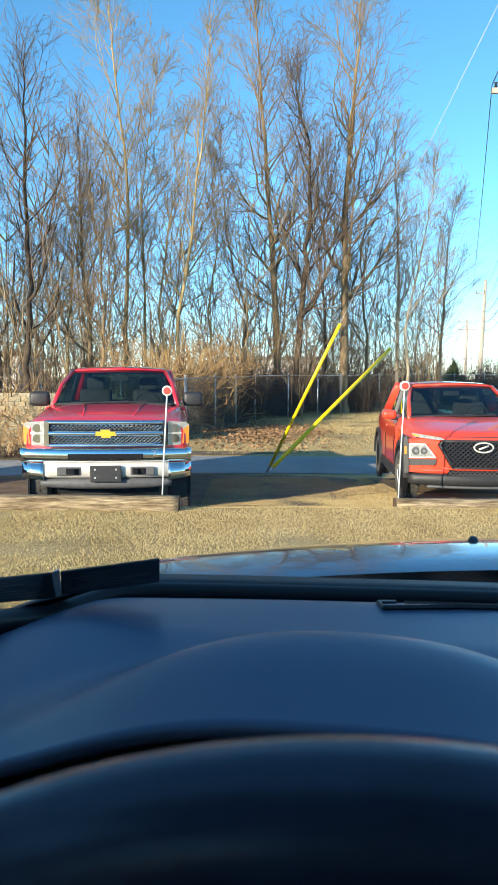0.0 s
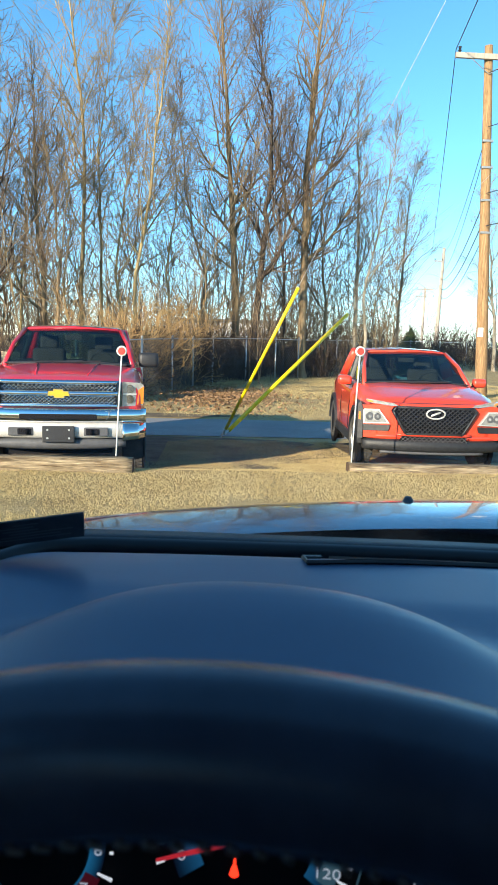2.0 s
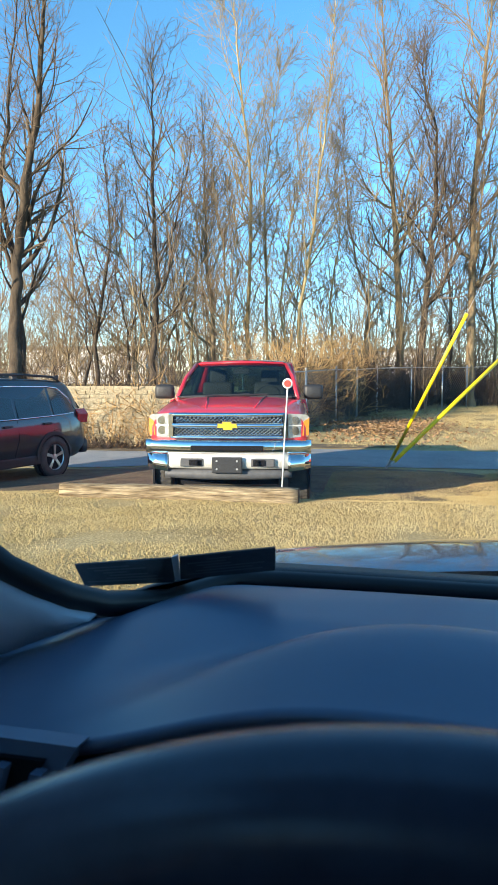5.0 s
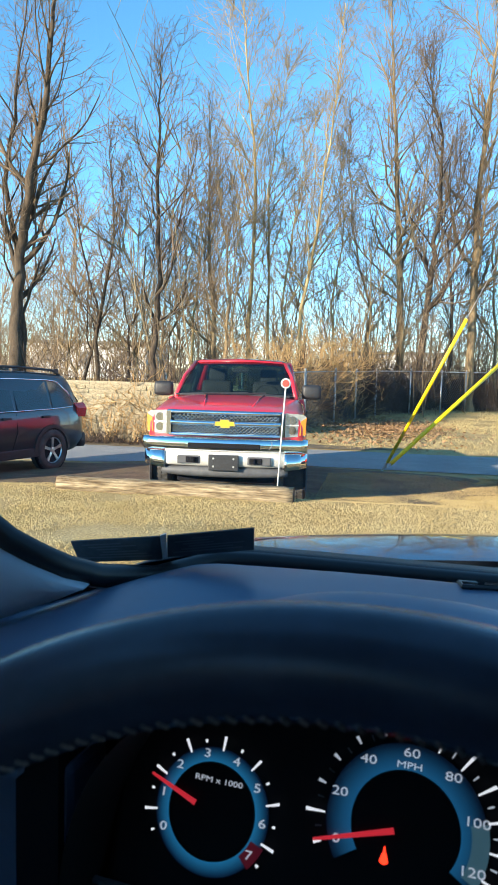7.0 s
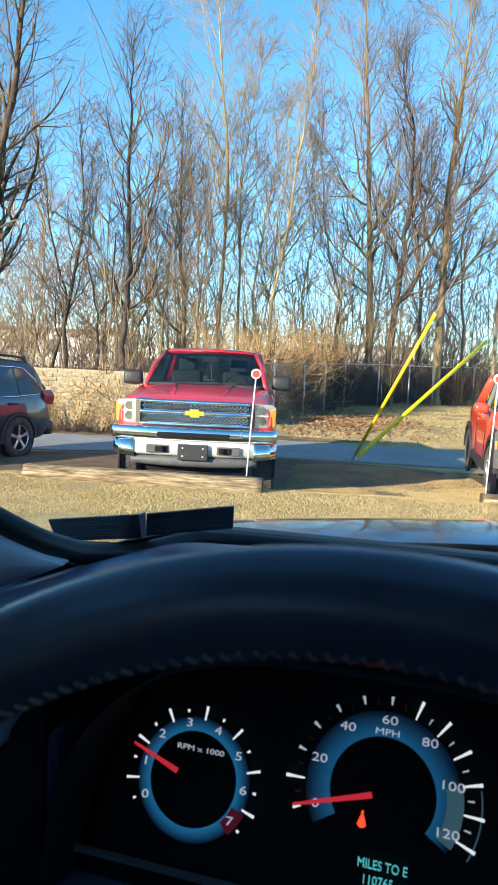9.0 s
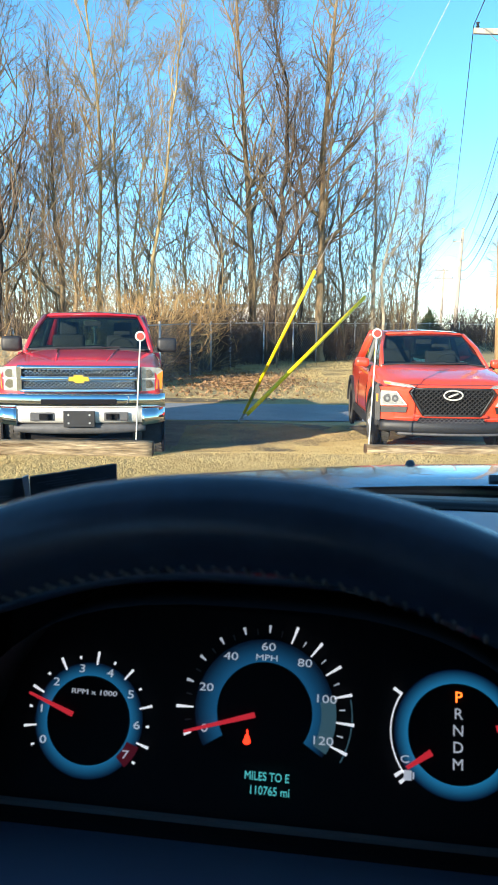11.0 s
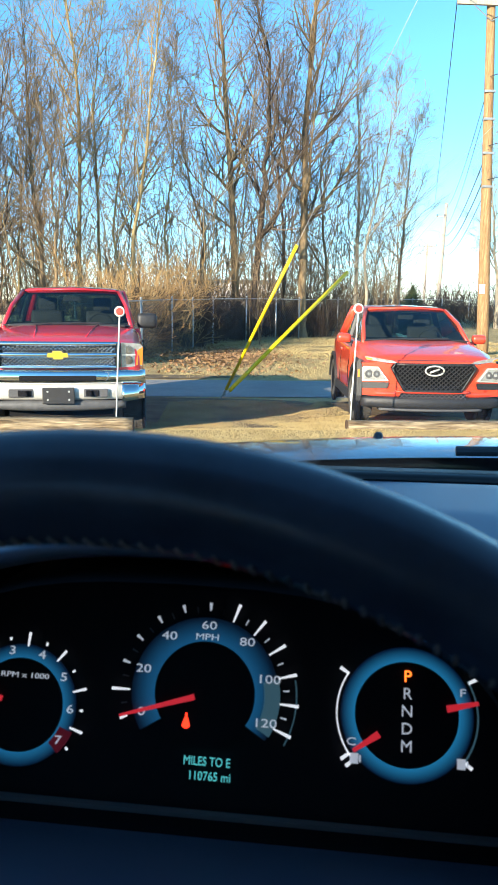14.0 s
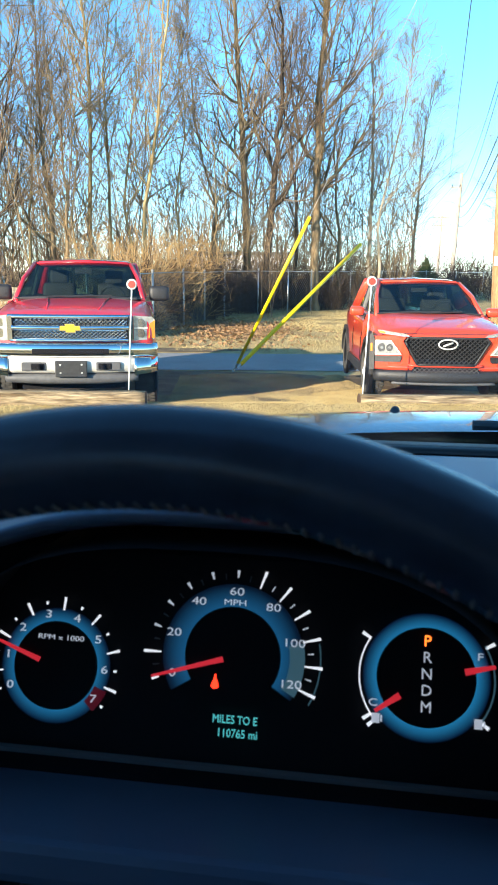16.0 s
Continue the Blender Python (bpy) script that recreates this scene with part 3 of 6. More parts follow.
# ---- utility poles ----
def utility_pole(label, foot, top, r0, r1, material, arms, group="roadside poles"):
    foot, top = Vector(foot), Vector(top)
    th = thing("utility_pole", label, "utility pole", group, Matrix.Translation(foot))
    t = top - foot
    pts = [t * (k / 10) for k in range(11)]
    pts[0] -= t * 0.04
    part("pole", tubed(pts, [r0 + (r1 - r0) * k / 10 for k in range(11)], 14), material, th, smooth=True)
    for h, dx0, dx1, sec in arms:
        c = t * h
        arm = part("crossarm", boxed((c.x + (dx0 + dx1) / 2, c.y - r1 - 0.05, c.z), (dx1 - dx0, 0.1, sec), bevel=0.008), M_POLE_GREY, th)
        for d in (dx0 + 0.12, dx1 - 0.12):
            bm = tubed([(c.x + d, c.y - r1 - 0.05, c.z + sec / 2), (c.x + d, c.y - r1 - 0.05, c.z + sec / 2 + 0.05), (c.x + d, c.y - r1 - 0.05, c.z + sec / 2 + 0.09), (c.x + d, c.y - r1 - 0.05, c.z + sec / 2 + 0.17)], [0.02, 0.06, 0.035, 0.055], 10)
            part("insulator", bm, M_BLACK, arm)
        if sec > 0.12:
            for s in (-1, 1):
                part("brace", tubed([(c.x + s * 0.6, c.y - r1 - 0.06, c.z - sec / 2), (c.x, c.y - r1 - 0.02, c.z - 0.5)], 0.014, 5), M_STEEL, arm)
    return th


near_pole = utility_pole("tall weathered brown wooden utility pole with crossarm", (9.15, 24, -0.1), (8.63, 24, 10.75), 0.2, 0.125, M_POLE, [(0.965, -1.1, 1.25, 0.16)])
bm = tubed([(0.0, 0, 8.6), (0.0, 0, 8.66), (0, 0, 9.45), (0, 0, 9.55), (0, 0, 9.62)], [0.2, 0.24, 0.24, 0.2, 0.06], 18)
bmesh.ops.translate(bm, verts=bm.verts[:], vec=(0.12, -0.25, 0.05))
tr = part("transformer", bm, M_WHITE, near_pole, "pale grey transformer can", smooth=True)
part("bushing", tubed([(0.12, -0.25, 9.6), (0.12, -0.25, 9.85)], [0.05, 0.03], 8), M_DARKGREY, tr)
part("meter_box", boxed((-0.2, -0.12, 2.05), (0.16, 0.12, 0.3), bevel=0.01), M_WHITE, near_pole)
for h in (5.2, 6.2, 7.2, 8.0):
    part("bracket", boxed((-0.02 - h * 0.047, -0.12, h), (0.34, 0.1, 0.07), bevel=0.01), M_STEEL, near_pole)
utility_pole("distant weathered grey utility pole beside the road", (20.4, 65, 0.3), (20.7, 65, 10.05), 0.2, 0.13, M_POLE_GREY, [(0.88, -0.9, 0.0, 0.1)])
utility_pole("far grey utility pole with two short crossarms", (28.0, 95, 0.3), (28.1, 95, 9.0), 0.19, 0.13, M_POLE_GREY, [(0.97, -1.2, 1.2, 0.12), (0.86, -1.2, 1.2, 0.12)])


def cable(name, label, a, b, sag, r, material):
    a, b = Vector(a), Vector(b)
    pts = [a.lerp(b, k / 24) - Vector((0, 0, sag * 4 * (k / 24) * (1 - k / 24))) for k in range(25)]
    return tagged(put_mesh(name, tubed(pts, r, 5), material), label, "cable", "overhead cables")


cable("power_line", "black overhead power line sagging between poles", (7.6, 24, 10.6), (19.6, 65, 9.3), 0.5, 0.014, M_WIRE)
cable("power_line", "black overhead power line sagging between poles", (7.6, 24, 10.6), (4.0, 3.0, 11.2), 0.3, 0.014, M_WIRE)
for h, g, s, r in ((8.2, 9.6, 1.0, 0.012), (7.8, 8.0, 1.1, 0.012), (6.2, 7.4, 0.9, 0.018), (5.6, 6.6, 0.9, 0.02), (5.1, 6.0, 1.0, 0.014)):
    cable("phone_line", "thin dark telephone cable sagging from the pole", (9.1 - h * 0.047, 23.85, h), (20.5, 65, g), s, r, M_WIRE)
for h, x, z in ((9.9, 13.0, 10.5), (8.3, 14.0, 9.5), (6.3, 14.0, 8.3), (5.3, 14.0, 7.4)):
    cable("service_line", "dark service cable leaving the wooden pole", (9.1 - h * 0.047, 23.8, h), (x, 8.0, z), 0.5, 0.014, M_WIRE)

# yellow guard standing by the pole
yg = thing("guy_guard", "upright yellow plastic guy guard beside the pole", "guy guard", at=Matrix.Translation((9.55, 23.4, -0.08)))
part("guard", tubed([(0, 0, 0), (-0.03, 0, 2.4)], 0.045, 10), M_YELLOW, yg, smooth=True)
part("wire", tubed([(0, 0, 0), (-0.1, 0.3, 7.0)], 0.008, 5), M_STEEL, yg)

# ---- guy wires with yellow guards ----
guy = thing("guy_anchor", "two yellow-sleeved guy wires rising from one ground anchor", "guy wire", at=Matrix.Translation((0.36, 14.2, ground_z(0.36, 14.2))))
GZ = guy.location.z


def guy_line(end, f0, f1, r):
    e = Vector(end) - guy.location
    w = part("wire", tubed([(0, 0, 0.02), e], 0.004, 6), M_STEEL, guy)
    d = e.normalized()
    g = part("guard", tubed([e * f0, e * ((f0 + f1) / 2), e * f1], r, 10), M_YELLOW, guy, "bright yellow plastic guard", smooth=True)
    part("clamp", tubed([e * f0 - d * 0.14, e * f0 - d * 0.02], 0.02, 8), M_STEEL, guy)


guy_line((4.4, 10.0, 8.73), 0.02, 0.305, 0.031)
guy_line((8.75, 23.0, 6.85), 0.018, 0.349, 0.042)
part("anchor_rod", tubed([(-0.05, 0.02, -0.2), (0.0, 0, 0.05), (0.06, -0.01, 0.16)], 0.02, 8), M_STEEL, guy)

# ---- timbers and markers ----
def timber(x0, x1, y, seed, label, h=0.19):
    rng = random.Random(seed)
    zc = ground_z((x0 + x1) / 2, y)
    t = thing("parking_timber", label, "timber", "parking timbers", Matrix.Translation(((x0 + x1) / 2, y, zc)))
    rings = []
    n = 28
    for k in range(n + 1):
        x = x0 + (x1 - x0) * k / n - (x0 + x1) / 2
        ring = []
        for a in range(14):
            q = 2 * math.pi * a / 14
            cx, cz = math.cos(q), math.sin(q)
            s = max(abs(cx), abs(cz))
            rx, rz = 0.105 * cx / s ** 0.8, (h / 2) * cz / s ** 0.8
            j = 1 + 0.1 * noise.noise((x * 3, a * 0.8, seed)) + 0.05 * noise.noise((x * 11, a * 2, seed))
            ring.append((x, rx * j, h / 2 - 0.05 + rz * j))
        rings.append(ring)
    bm = loft(bmesh.new(), rings)
    ob = part("beam", bm, M_TIMBER, t, smooth=True)
    e = []
    for s, k in ((1, -1), (-1, 0)):
        q = bmesh.new()
        vs = [q.verts.new((p[0] + s * 0.004, p[1] * 0.97, p[2])) for p in rings[k]]
        ws = [q.verts.new((p[0] - s * 0.01, p[1] * 0.97, p[2])) for p in rings[k]]
        q.faces.new(vs)
        for i in range(14):
            q.faces.new((vs[i], vs[(i + 1) % 14], ws[(i + 1) % 14], ws[i]))
        part("end_grain", q, M_TIMBER_END, t, "dark rotted end grain")
    return t


timber(-3.48, -0.74, 8.15, 1, "weathered split log parking stop on dry grass", 0.2)
timber(1.69, 4.5, 8.45, 2, "weathered squared timber parking stop in grass", 0.17)


def marker(x, y, top, lean):
    z = ground_z(x, y)
    m = thing("driveway_marker", "thin pale stake with round red reflector", "marker", "reflector stakes", Matrix.Translation((x, y, z)))
    part("stake", tubed([(0, 0, -0.1), (lean * 0.5, 0, (top - z) * 0.5), (lean, 0, top - z)], 0.0085, 8), M_WHITE, m, smooth=True)
    bm = tubed([(lean, -0.022, top - z), (lean, -0.006, top - z), (lean, 0.012, top - z)], [0.05, 0.058, 0.056], 22)
    d = part("reflector", bm, M_WHITE, m)
    part("lens", tubed([(lean, -0.032, top - z), (lean, -0.022, top - z)], [0.036, 0.041], 22), M_REFLECTOR, d, "red reflector lens")


marker(-0.95, 8.3, 1.3, 0.07)
marker(1.73, 8.5, 1.365, 0.05)

# pale building glimpsed through the wood
def far_building(x, y, w, d, h, label):
    b = thing("far_building", label, "building", at=Matrix.Translation((x, y, 0.1)))
    part("wall", boxed((0, 0, h / 2), (w, d, h), bevel=0.05), M_FAR_WALL, b)
    part("roof", boxed((0, 0, h + 0.15), (w + 0.6, d + 0.6, 0.3), bevel=0.05), M_FAR_ROOF, b)
    n = int(w / 4)
    for k in range(n):
        win = part("window", boxed((-w / 2 + (k + 0.5) * w / n, -d / 2 - 0.02, h * 0.6), (1.4, 0.08, 1.2)), M_FAR_ROOF, b)


far_building(-27, 72, 12, 8, 3.4, "pale low building beyond the bare wood")
far_building(2, 78, 10, 8, 3.2, "pale low shed beyond the bare wood")

# ---- own car: hood, windshield, dashboard, wheel ----
own = thing("parked_car", "dark blue-grey car seen from its driver seat", "car", at=pose(0, 0, 0, 0, 0, -10))
CX = 0.36  # middle of the car, right of the driver


def glass_edge(u):
    """How far ahead the windshield meets the dashboard."""
    return 0.96 - 0.2 * ((u - CX) / 0.78) ** 2 - 0.04 * ((u - CX) / 0.78) ** 6


def dash_z(u, v):
    ve = glass_edge(u)
    z = along([(0.40, 1.222), (0.5, 1.240), (0.6, 1.252), (0.70, 1.262), (0.79, 1.262), (0.9, 1.24), (1.0, 1.222)], v)
    z -= 0.05 * smooth01(-0.24, -0.46, u) + 0.01 * smooth01(0.13, 0.0, ve - v)
    # cowl over the instruments: a slope towards the driver, a flat crest, a soft fall behind
    w = math.exp(-abs((u + 0.04) / 0.165) ** 3)
    fall = 0.635 - 1.8 * (u + 0.04) ** 2
    z += (0.0525 + 0.004 * smooth01(0.5, 0.57, v)) * w * (1 - smooth01(fall - 0.055, fall + 0.055, v))
    # low hump towards the middle of the car
    z += 0.03 * math.exp(-((u - 0.46) / 0.2) ** 4) * (1 - smooth01(0.6, 0.8, v))
    return z


us = steps((-0.56, 0.25, 0.0125), (0.25, 1.28, 0.04))
bm = bmesh.new()
rows = []
nv = 44
for k in range(nv + 1):
    row = []
    for u in us:
        ve = glass_edge(u)
        front = 0.5 + 0.012 * min(1, ((u + 0.04) / 0.3) ** 2)
        v = front + (ve - front) * k / nv
        row.append(bm.verts.new((u, v, dash_z(u, v))))
    rows.append(row)
# rolled front lip
lip = []
for d, dz in ((0.004, -0.006), (0.012, -0.011), (0.03, -0.013), (0.11, -0.02)):
    lip.append([bm.verts.new((w.co.x, w.co.y + d, w.co.z + dz)) for w in rows[0]])
for a, b in zip([*lip[::-1], *rows], [*lip[::-1], *rows][1:]):
    for k in range(len(us) - 1):
        bm.faces.new((a[k], a[k + 1], b[k + 1], b[k]))
bmesh.ops.recalc_face_normals(bm, faces=bm.faces[:])
if sum(f.normal.z for f in bm.faces) < 0:
    bmesh.ops.reverse_faces(bm, faces=bm.faces[:])
dash = part("dashboard", bm, M_DASH, own, "dark blue-black vinyl dashboard top", smooth=True)

# dash face below, with the instrument opening
def face_panel(u0, u1, z0, z1, v, tilt=0.0):
    return boxed(((u0 + u1) / 2, v + 0.03, (z0 + z1) / 2), (u1 - u0, 0.05, z1 - z0), bevel=0.008)


part("lower_panel", face_panel(-0.6, -0.232, 0.5, 1.2, 0.505), M_DASH, own, smooth=False)
part("centre_panel", face_panel(0.156, 1.28, 0.5, 1.205, 0.5), M_DASH, own)
# instrument binnacle: dark hood walls down to the dial plate
ring0, ring1 = [], []
for k in range(33):
    a = math.pi * k / 32
    cu, cz = -0.038 - 0.19 * math.copysign(abs(math.cos(a)) ** 0.7, math.cos(a)), math.sin(a) ** 0.75
    ring0.append((cu, 0.492, 1.09 + cz * 0.186))
    ring1.append((cu, 0.54 + 0.09 * cz, 1.08 + cz * 0.18))
bm = bmesh.new()
loft(bm, [ring0, ring1], closed=False)
part("binnacle", bm, M_INNER, own, smooth=True)
# unseen black boxes added round the binnacle to stop daylight leaking in
part("light_block_back", boxed((-0.036, 0.69, 1.09), (0.46, 0.02, 0.26)), M_INNER, own)
for s in (-1, 1):
    part("light_block_side", boxed((-0.036 + s * 0.214, 0.6, 1.09), (0.03, 0.19, 0.26)), M_INNER, own)

CLM = Matrix(((1, 0, 0, -0.034), (0, 0.33, -0.944, 0.556), (0, 0.944, 0.33, 1.175), (0, 0, 0, 1))) @ Matrix.Diagonal((0.962, 0.962, 0.962, 1))
cluster = part("dial_plate", boxed((0, -0.011, -0.012), (0.39, 0.168, 0.016), bevel=0.004), M_INNER, own, "black instrument cluster with blue-lit dials")
cluster.matrix_local = CLM
bm = boxed((-0.036, 0.492, 1.096), (0.39, 0.09, 0.024), pose(0, 0, 0, -14), bevel=0.006)
part("cluster_sill", bm, M_DASH, own, "grey sill under the dials")
bm = boxed((-0.036, 0.531, 1.1155), (0.38, 0.004, 0.003))
part("sill_seam", bm, M_STICKBAR, own)


def flat(bm, poly, z=0.0, thick=0.0008):
    return prism(bm, poly, thick, Matrix.Translation((0, 0, z)))


def annulus(cx, cy, r0, r1, a0, a1, z, n=64, thick=0.0008):
    bm = bmesh.new()
    rows = []
    for k in range(n + 1):
        a = radians(a0 + (a1 - a0) * k / n)
        c, s = math.cos(a), math.sin(a)
        rows.append([bm.verts.new((cx + r * c, cy + r * s, zz)) for r, zz in ((r0, z), (r0, z + thick), (r1, z + thick), (r1, z))])
    for a, b in zip(rows, rows[1:]):
        for k in range(4):
            bm.faces.new((a[k], a[(k + 1) % 4], b[(k + 1) % 4], b[k]))
    bmesh.ops.recalc_face_normals(bm, faces=bm.faces[:])
    return bm


def radial_bar(cx, cy, a, r0, r1, w0, w1, z):
    c, s = math.cos(radians(a)), math.sin(radians(a))
    poly = [(cx + r * c - q * s, cy + r * s + q * c) for r, q in ((r0, -w0 / 2), (r1, -w1 / 2), (r1, w1 / 2), (r0, w0 / 2))]
    return flat(bmesh.new(), poly, z)


def lettering(text, size, material, parent, x, y, z, name="figure", m=None, wide=1.4):
    cu = bpy.data.curves.new("lettering", "FONT")
    cu.body, cu.size, cu.align_x, cu.align_y, cu.extrude = text, size, "CENTER", "CENTER", 0.0003
    cu.resolution_u = 3
    ob = bpy.data.objects.new("lettering", cu)
    scene.collection.objects.link(ob)
    bpy.context.view_layer.update()
    me = bpy.data.meshes.new_from_object(ob.evaluated_get(bpy.context.evaluated_depsgraph_get()))
    bpy.data.objects.remove(ob)
    bpy.data.curves.remove(cu)
    me.transform((m or Matrix()) @ Matrix.Translation((x, y, z)) @ Matrix.Diagonal((wide, 1, 1, 1)))
    me.materials.clear()
    me.materials.append(material)
    o = new(name, me)
    o.parent = parent
    return o


def glow(name, inner, outer, r0, r1, strength):
    """Backlit ring that fades outwards."""
    m = bpy.data.materials.new(name)
    m.use_nodes = True
    nt = m.node_tree
    b = nt.nodes["Principled BSDF"]
    b.inputs["Base Color"].default_value = (0.008, 0.02, 0.03, 1)
    b.inputs["Roughness"].default_value = 0.5
    tc = nt.nodes.new("ShaderNodeTexCoord")
    ln = nt.nodes.new("ShaderNodeVectorMath")
    ln.operation = "LENGTH"
    mr = nt.nodes.new("ShaderNodeMapRange")
    mr.inputs[1].default_value, mr.inputs[2].default_value = r0, r1
    rp = nt.nodes.new("ShaderNodeValToRGB")
    rp.color_ramp.elements[0].color = (*inner, 1)
    rp.color_ramp.elements[1].color = (*outer, 1)
    nt.links.new(tc.outputs["Object"], ln.inputs[0])
    nt.links.new(ln.outputs["Value"], mr.inputs[0])
    nt.links.new(mr.outputs[0], rp.inputs[0])
    nt.links.new(rp.outputs[0], b.inputs["Emission Color"])
    b.inputs["Emission Strength"].default_value = strength
    return m


M_RING_S = glow("ring_speed", (0.01, 0.11, 0.26), (0.001, 0.006, 0.02), 0.031, 0.0465, 0.27)
M_RING_R = glow("ring_rev", (0.012, 0.15, 0.33), (0.001, 0.008, 0.03), 0.0295, 0.038, 0.29)
M_RING_G = glow("ring_gear", (0.012, 0.16, 0.34), (0.001, 0.008, 0.03), 0.0315, 0.040, 0.35)


def dial(name, cx, cy, label, r0, r1, a0, a1, material):
    bm = annulus(0, 0, r0, r1, a0, a1, 0.0)
    d = part(name, bm, material, cluster, label)
    d.matrix_local = Matrix.Translation((cx, cy, 0))
    return d


def dial_bits(cx, cy, figures, a0, da, rn, size, rt0, rt1, ticks, sub):
    for k, s in enumerate(figures):
        a = radians(a0 - da * k)
        lettering(s, size, M_NUM, cluster, cx + rn * math.cos(a), cy + rn * math.sin(a), 0.0012)
    for k in range(ticks):
        a = a0 - sub * k
        main = k % 2 == 0
        part("tick", radial_bar(cx, cy, a, rt0 + 0.002 if main else rt0 - 0.002, rt1 - 0.002 if main else rt1 + 0.001, 0.001, 0.0017, 0.001), M_TICK, cluster)


# speedometer
SX, SY = -0.004, 0.0045
dial("speed_ring", SX, SY, "blue-lit speedometer ring", 0.0325, 0.0475, -33, 212, M_RING_S)
part("speed_face", annulus(SX, SY, 0.0, 0.0318, 0, 360, 0.0015), M_INNER, cluster)
dial_bits(SX, SY, ["0", "20", "40", "60", "80", "100", "120"], 199, 36.7, 0.0425, 0.0074, 0.053, 0.0635, 0, 17.4)
for k in range(13):
    a = 199 - 18.4 * k
    # shade on the left goes into the ticks: short and dim there, long elsewhere
    part("tick", radial_bar(SX, SY, a, 0.0485 if k > 6 or k == 1 else 0.052, 0.0605 if k > 6 or k == 1 else 0.057, 0.0009, 0.002, 0.001), M_TICK if k > 6 or k < 2 else M_NUM, cluster)
    if k < 12:
        part("tick", radial_bar(SX, SY, a - 9.2, 0.0505, 0.0545, 0.0006, 0.001, 0.001), M_STICKBAR if k < 7 else M_NUM, cluster)
lettering("MPH", 0.0056, M_NUM, cluster, SX, SY + 0.0352, 0.0012, "legend")
part("pale_sector", annulus(SX, SY, 0.0385, 0.0485, -29, 14, 0.0001), M_PALE, cluster)
part("sector_line", annulus(SX, SY, 0.0585, 0.0593, -28, 12, 0.0006), M_PALE, cluster)
part("needle", radial_bar(SX, SY, 197, 0.006, 0.056, 0.0036, 0.0016, 0.004), M_NEEDLE, cluster)
# belt warning lamp
bm = bmesh.new()
flat(bm, [(-0.0145 + 0.003 * x, -0.0125 + 0.0045 * y) for x, y in ((-0.9, -0.7), (-0.3, -1), (0.3, -1), (0.9, -0.7), (0.45, 0.25), (0.2, 0.55), (0.22, 0.95), (0, 1.2), (-0.22, 0.95), (-0.2, 0.55), (-0.45, 0.25))], 0.002)
part("belt_lamp", bm, M_WARN, cluster, "red seat-belt warning lamp")
lettering("MILES TO E", 0.0076, M_TEAL, cluster, 0.0, -0.0367, 0.001, "readout", wide=0.8)
lettering("110765 mi", 0.0076, M_TEAL, cluster, 0.002, -0.0455, 0.001, "readout", wide=0.85)

# rev counter
RX, RY = -0.1262, -0.011
dial("rev_ring", RX, RY, "blue-lit rev counter ring", 0.0298, 0.0385, 0, 360, M_RING_R)
part("rev_face", annulus(RX, RY, 0.0, 0.0292, 0, 360, 0.0015), M_INNER, cluster)
dial_bits(RX, RY, [str(k) for k in range(8)], 206, 34.5, 0.0348, 0.0076, 0.0395, 0.0455, 15, 17.25)
lettering("RPM x 1000", 0.0048, M_NUM, cluster, RX + 0.003, RY + 0.019, 0.0025, "legend")
part("red_sector", annulus(RX, RY, 0.031, 0.04, -45, -22, 0.0002), mat("red_sector", (0.1, 0.01, 0.02), 0.5, emit=(0.25, 0.01, 0.03), strength=0.07), cluster)
part("needle", radial_bar(RX, RY, 160, 0.011, 0.046, 0.0034, 0.0015, 0.004), M_NEEDLE, cluster)

# gear, temperature and fuel dial
GX, GY = 0.1232, 0.0008
dial("gear_ring", GX, GY, "blue-lit gear and fuel ring", 0.0318, 0.0405, 0, 360, M_RING_G)
part("gear_face", annulus(GX, GY, 0.0, 0.0312, 0, 360, 0.0015), M_INNER, cluster)
for k, s in enumerate("PRNDM"):
    lettering(s, 0.0098, M_GEAR if s == "P" else M_NUM, cluster, GX, GY + 0.0232 - 0.0104 * k, 0.003, "gear_letter", wide=1.0)
part("scale_arc", annulus(GX, GY, 0.0425, 0.0434, 148, 218, 0.001), M_TICK, cluster)
part("scale_arc", annulus(GX, GY, 0.0425, 0.0434, -38, 32, 0.001), M_PALE, cluster)
for a in (148, 216, 222, -36, 30):
    part("tick", radial_bar(GX, GY, a, 0.0425, 0.049, 0.0016, 0.0022, 0.001), M_TICK, cluster)
lettering("C", 0.0065, M_NUM, cluster, GX - 0.0335, GY - 0.018, 0.0022)
lettering("F", 0.0065, M_NUM, cluster, GX + 0.0335, GY + 0.0155, 0.0022)
for x, y in ((-0.031, -0.0275), (0.0335, -0.026)):
    part("icon", flat(flat(bmesh.new(), [(GX + x - 0.003, GY + y - 0.003), (GX + x + 0.002, GY + y - 0.003), (GX + x + 0.002, GY + y + 0.003), (GX + x - 0.003, GY + y + 0.003)], 0.002), [(GX + x + 0.0026, GY + y - 0.002), (GX + x + 0.0036, GY + y - 0.002), (GX + x + 0.0036, GY + y + 0.002), (GX + x + 0.0026, GY + y + 0.002)], 0.002), M_NUM, cluster)
part("needle", radial_bar(GX, GY, 215, 0.0205, 0.0395, 0.0042, 0.0022, 0.004), M_NEEDLE, cluster)
part("needle", radial_bar(GX, GY, 14, 0.0245, 0.044, 0.0042, 0.0022, 0.004), M_NEEDLE, cluster)

# ---- steering wheel ----
WM = Matrix.Translation((-0.0197, 0.2368, 1.2025)) @ pose(0, 0, 0, -23.5 + 90, 0, 0)
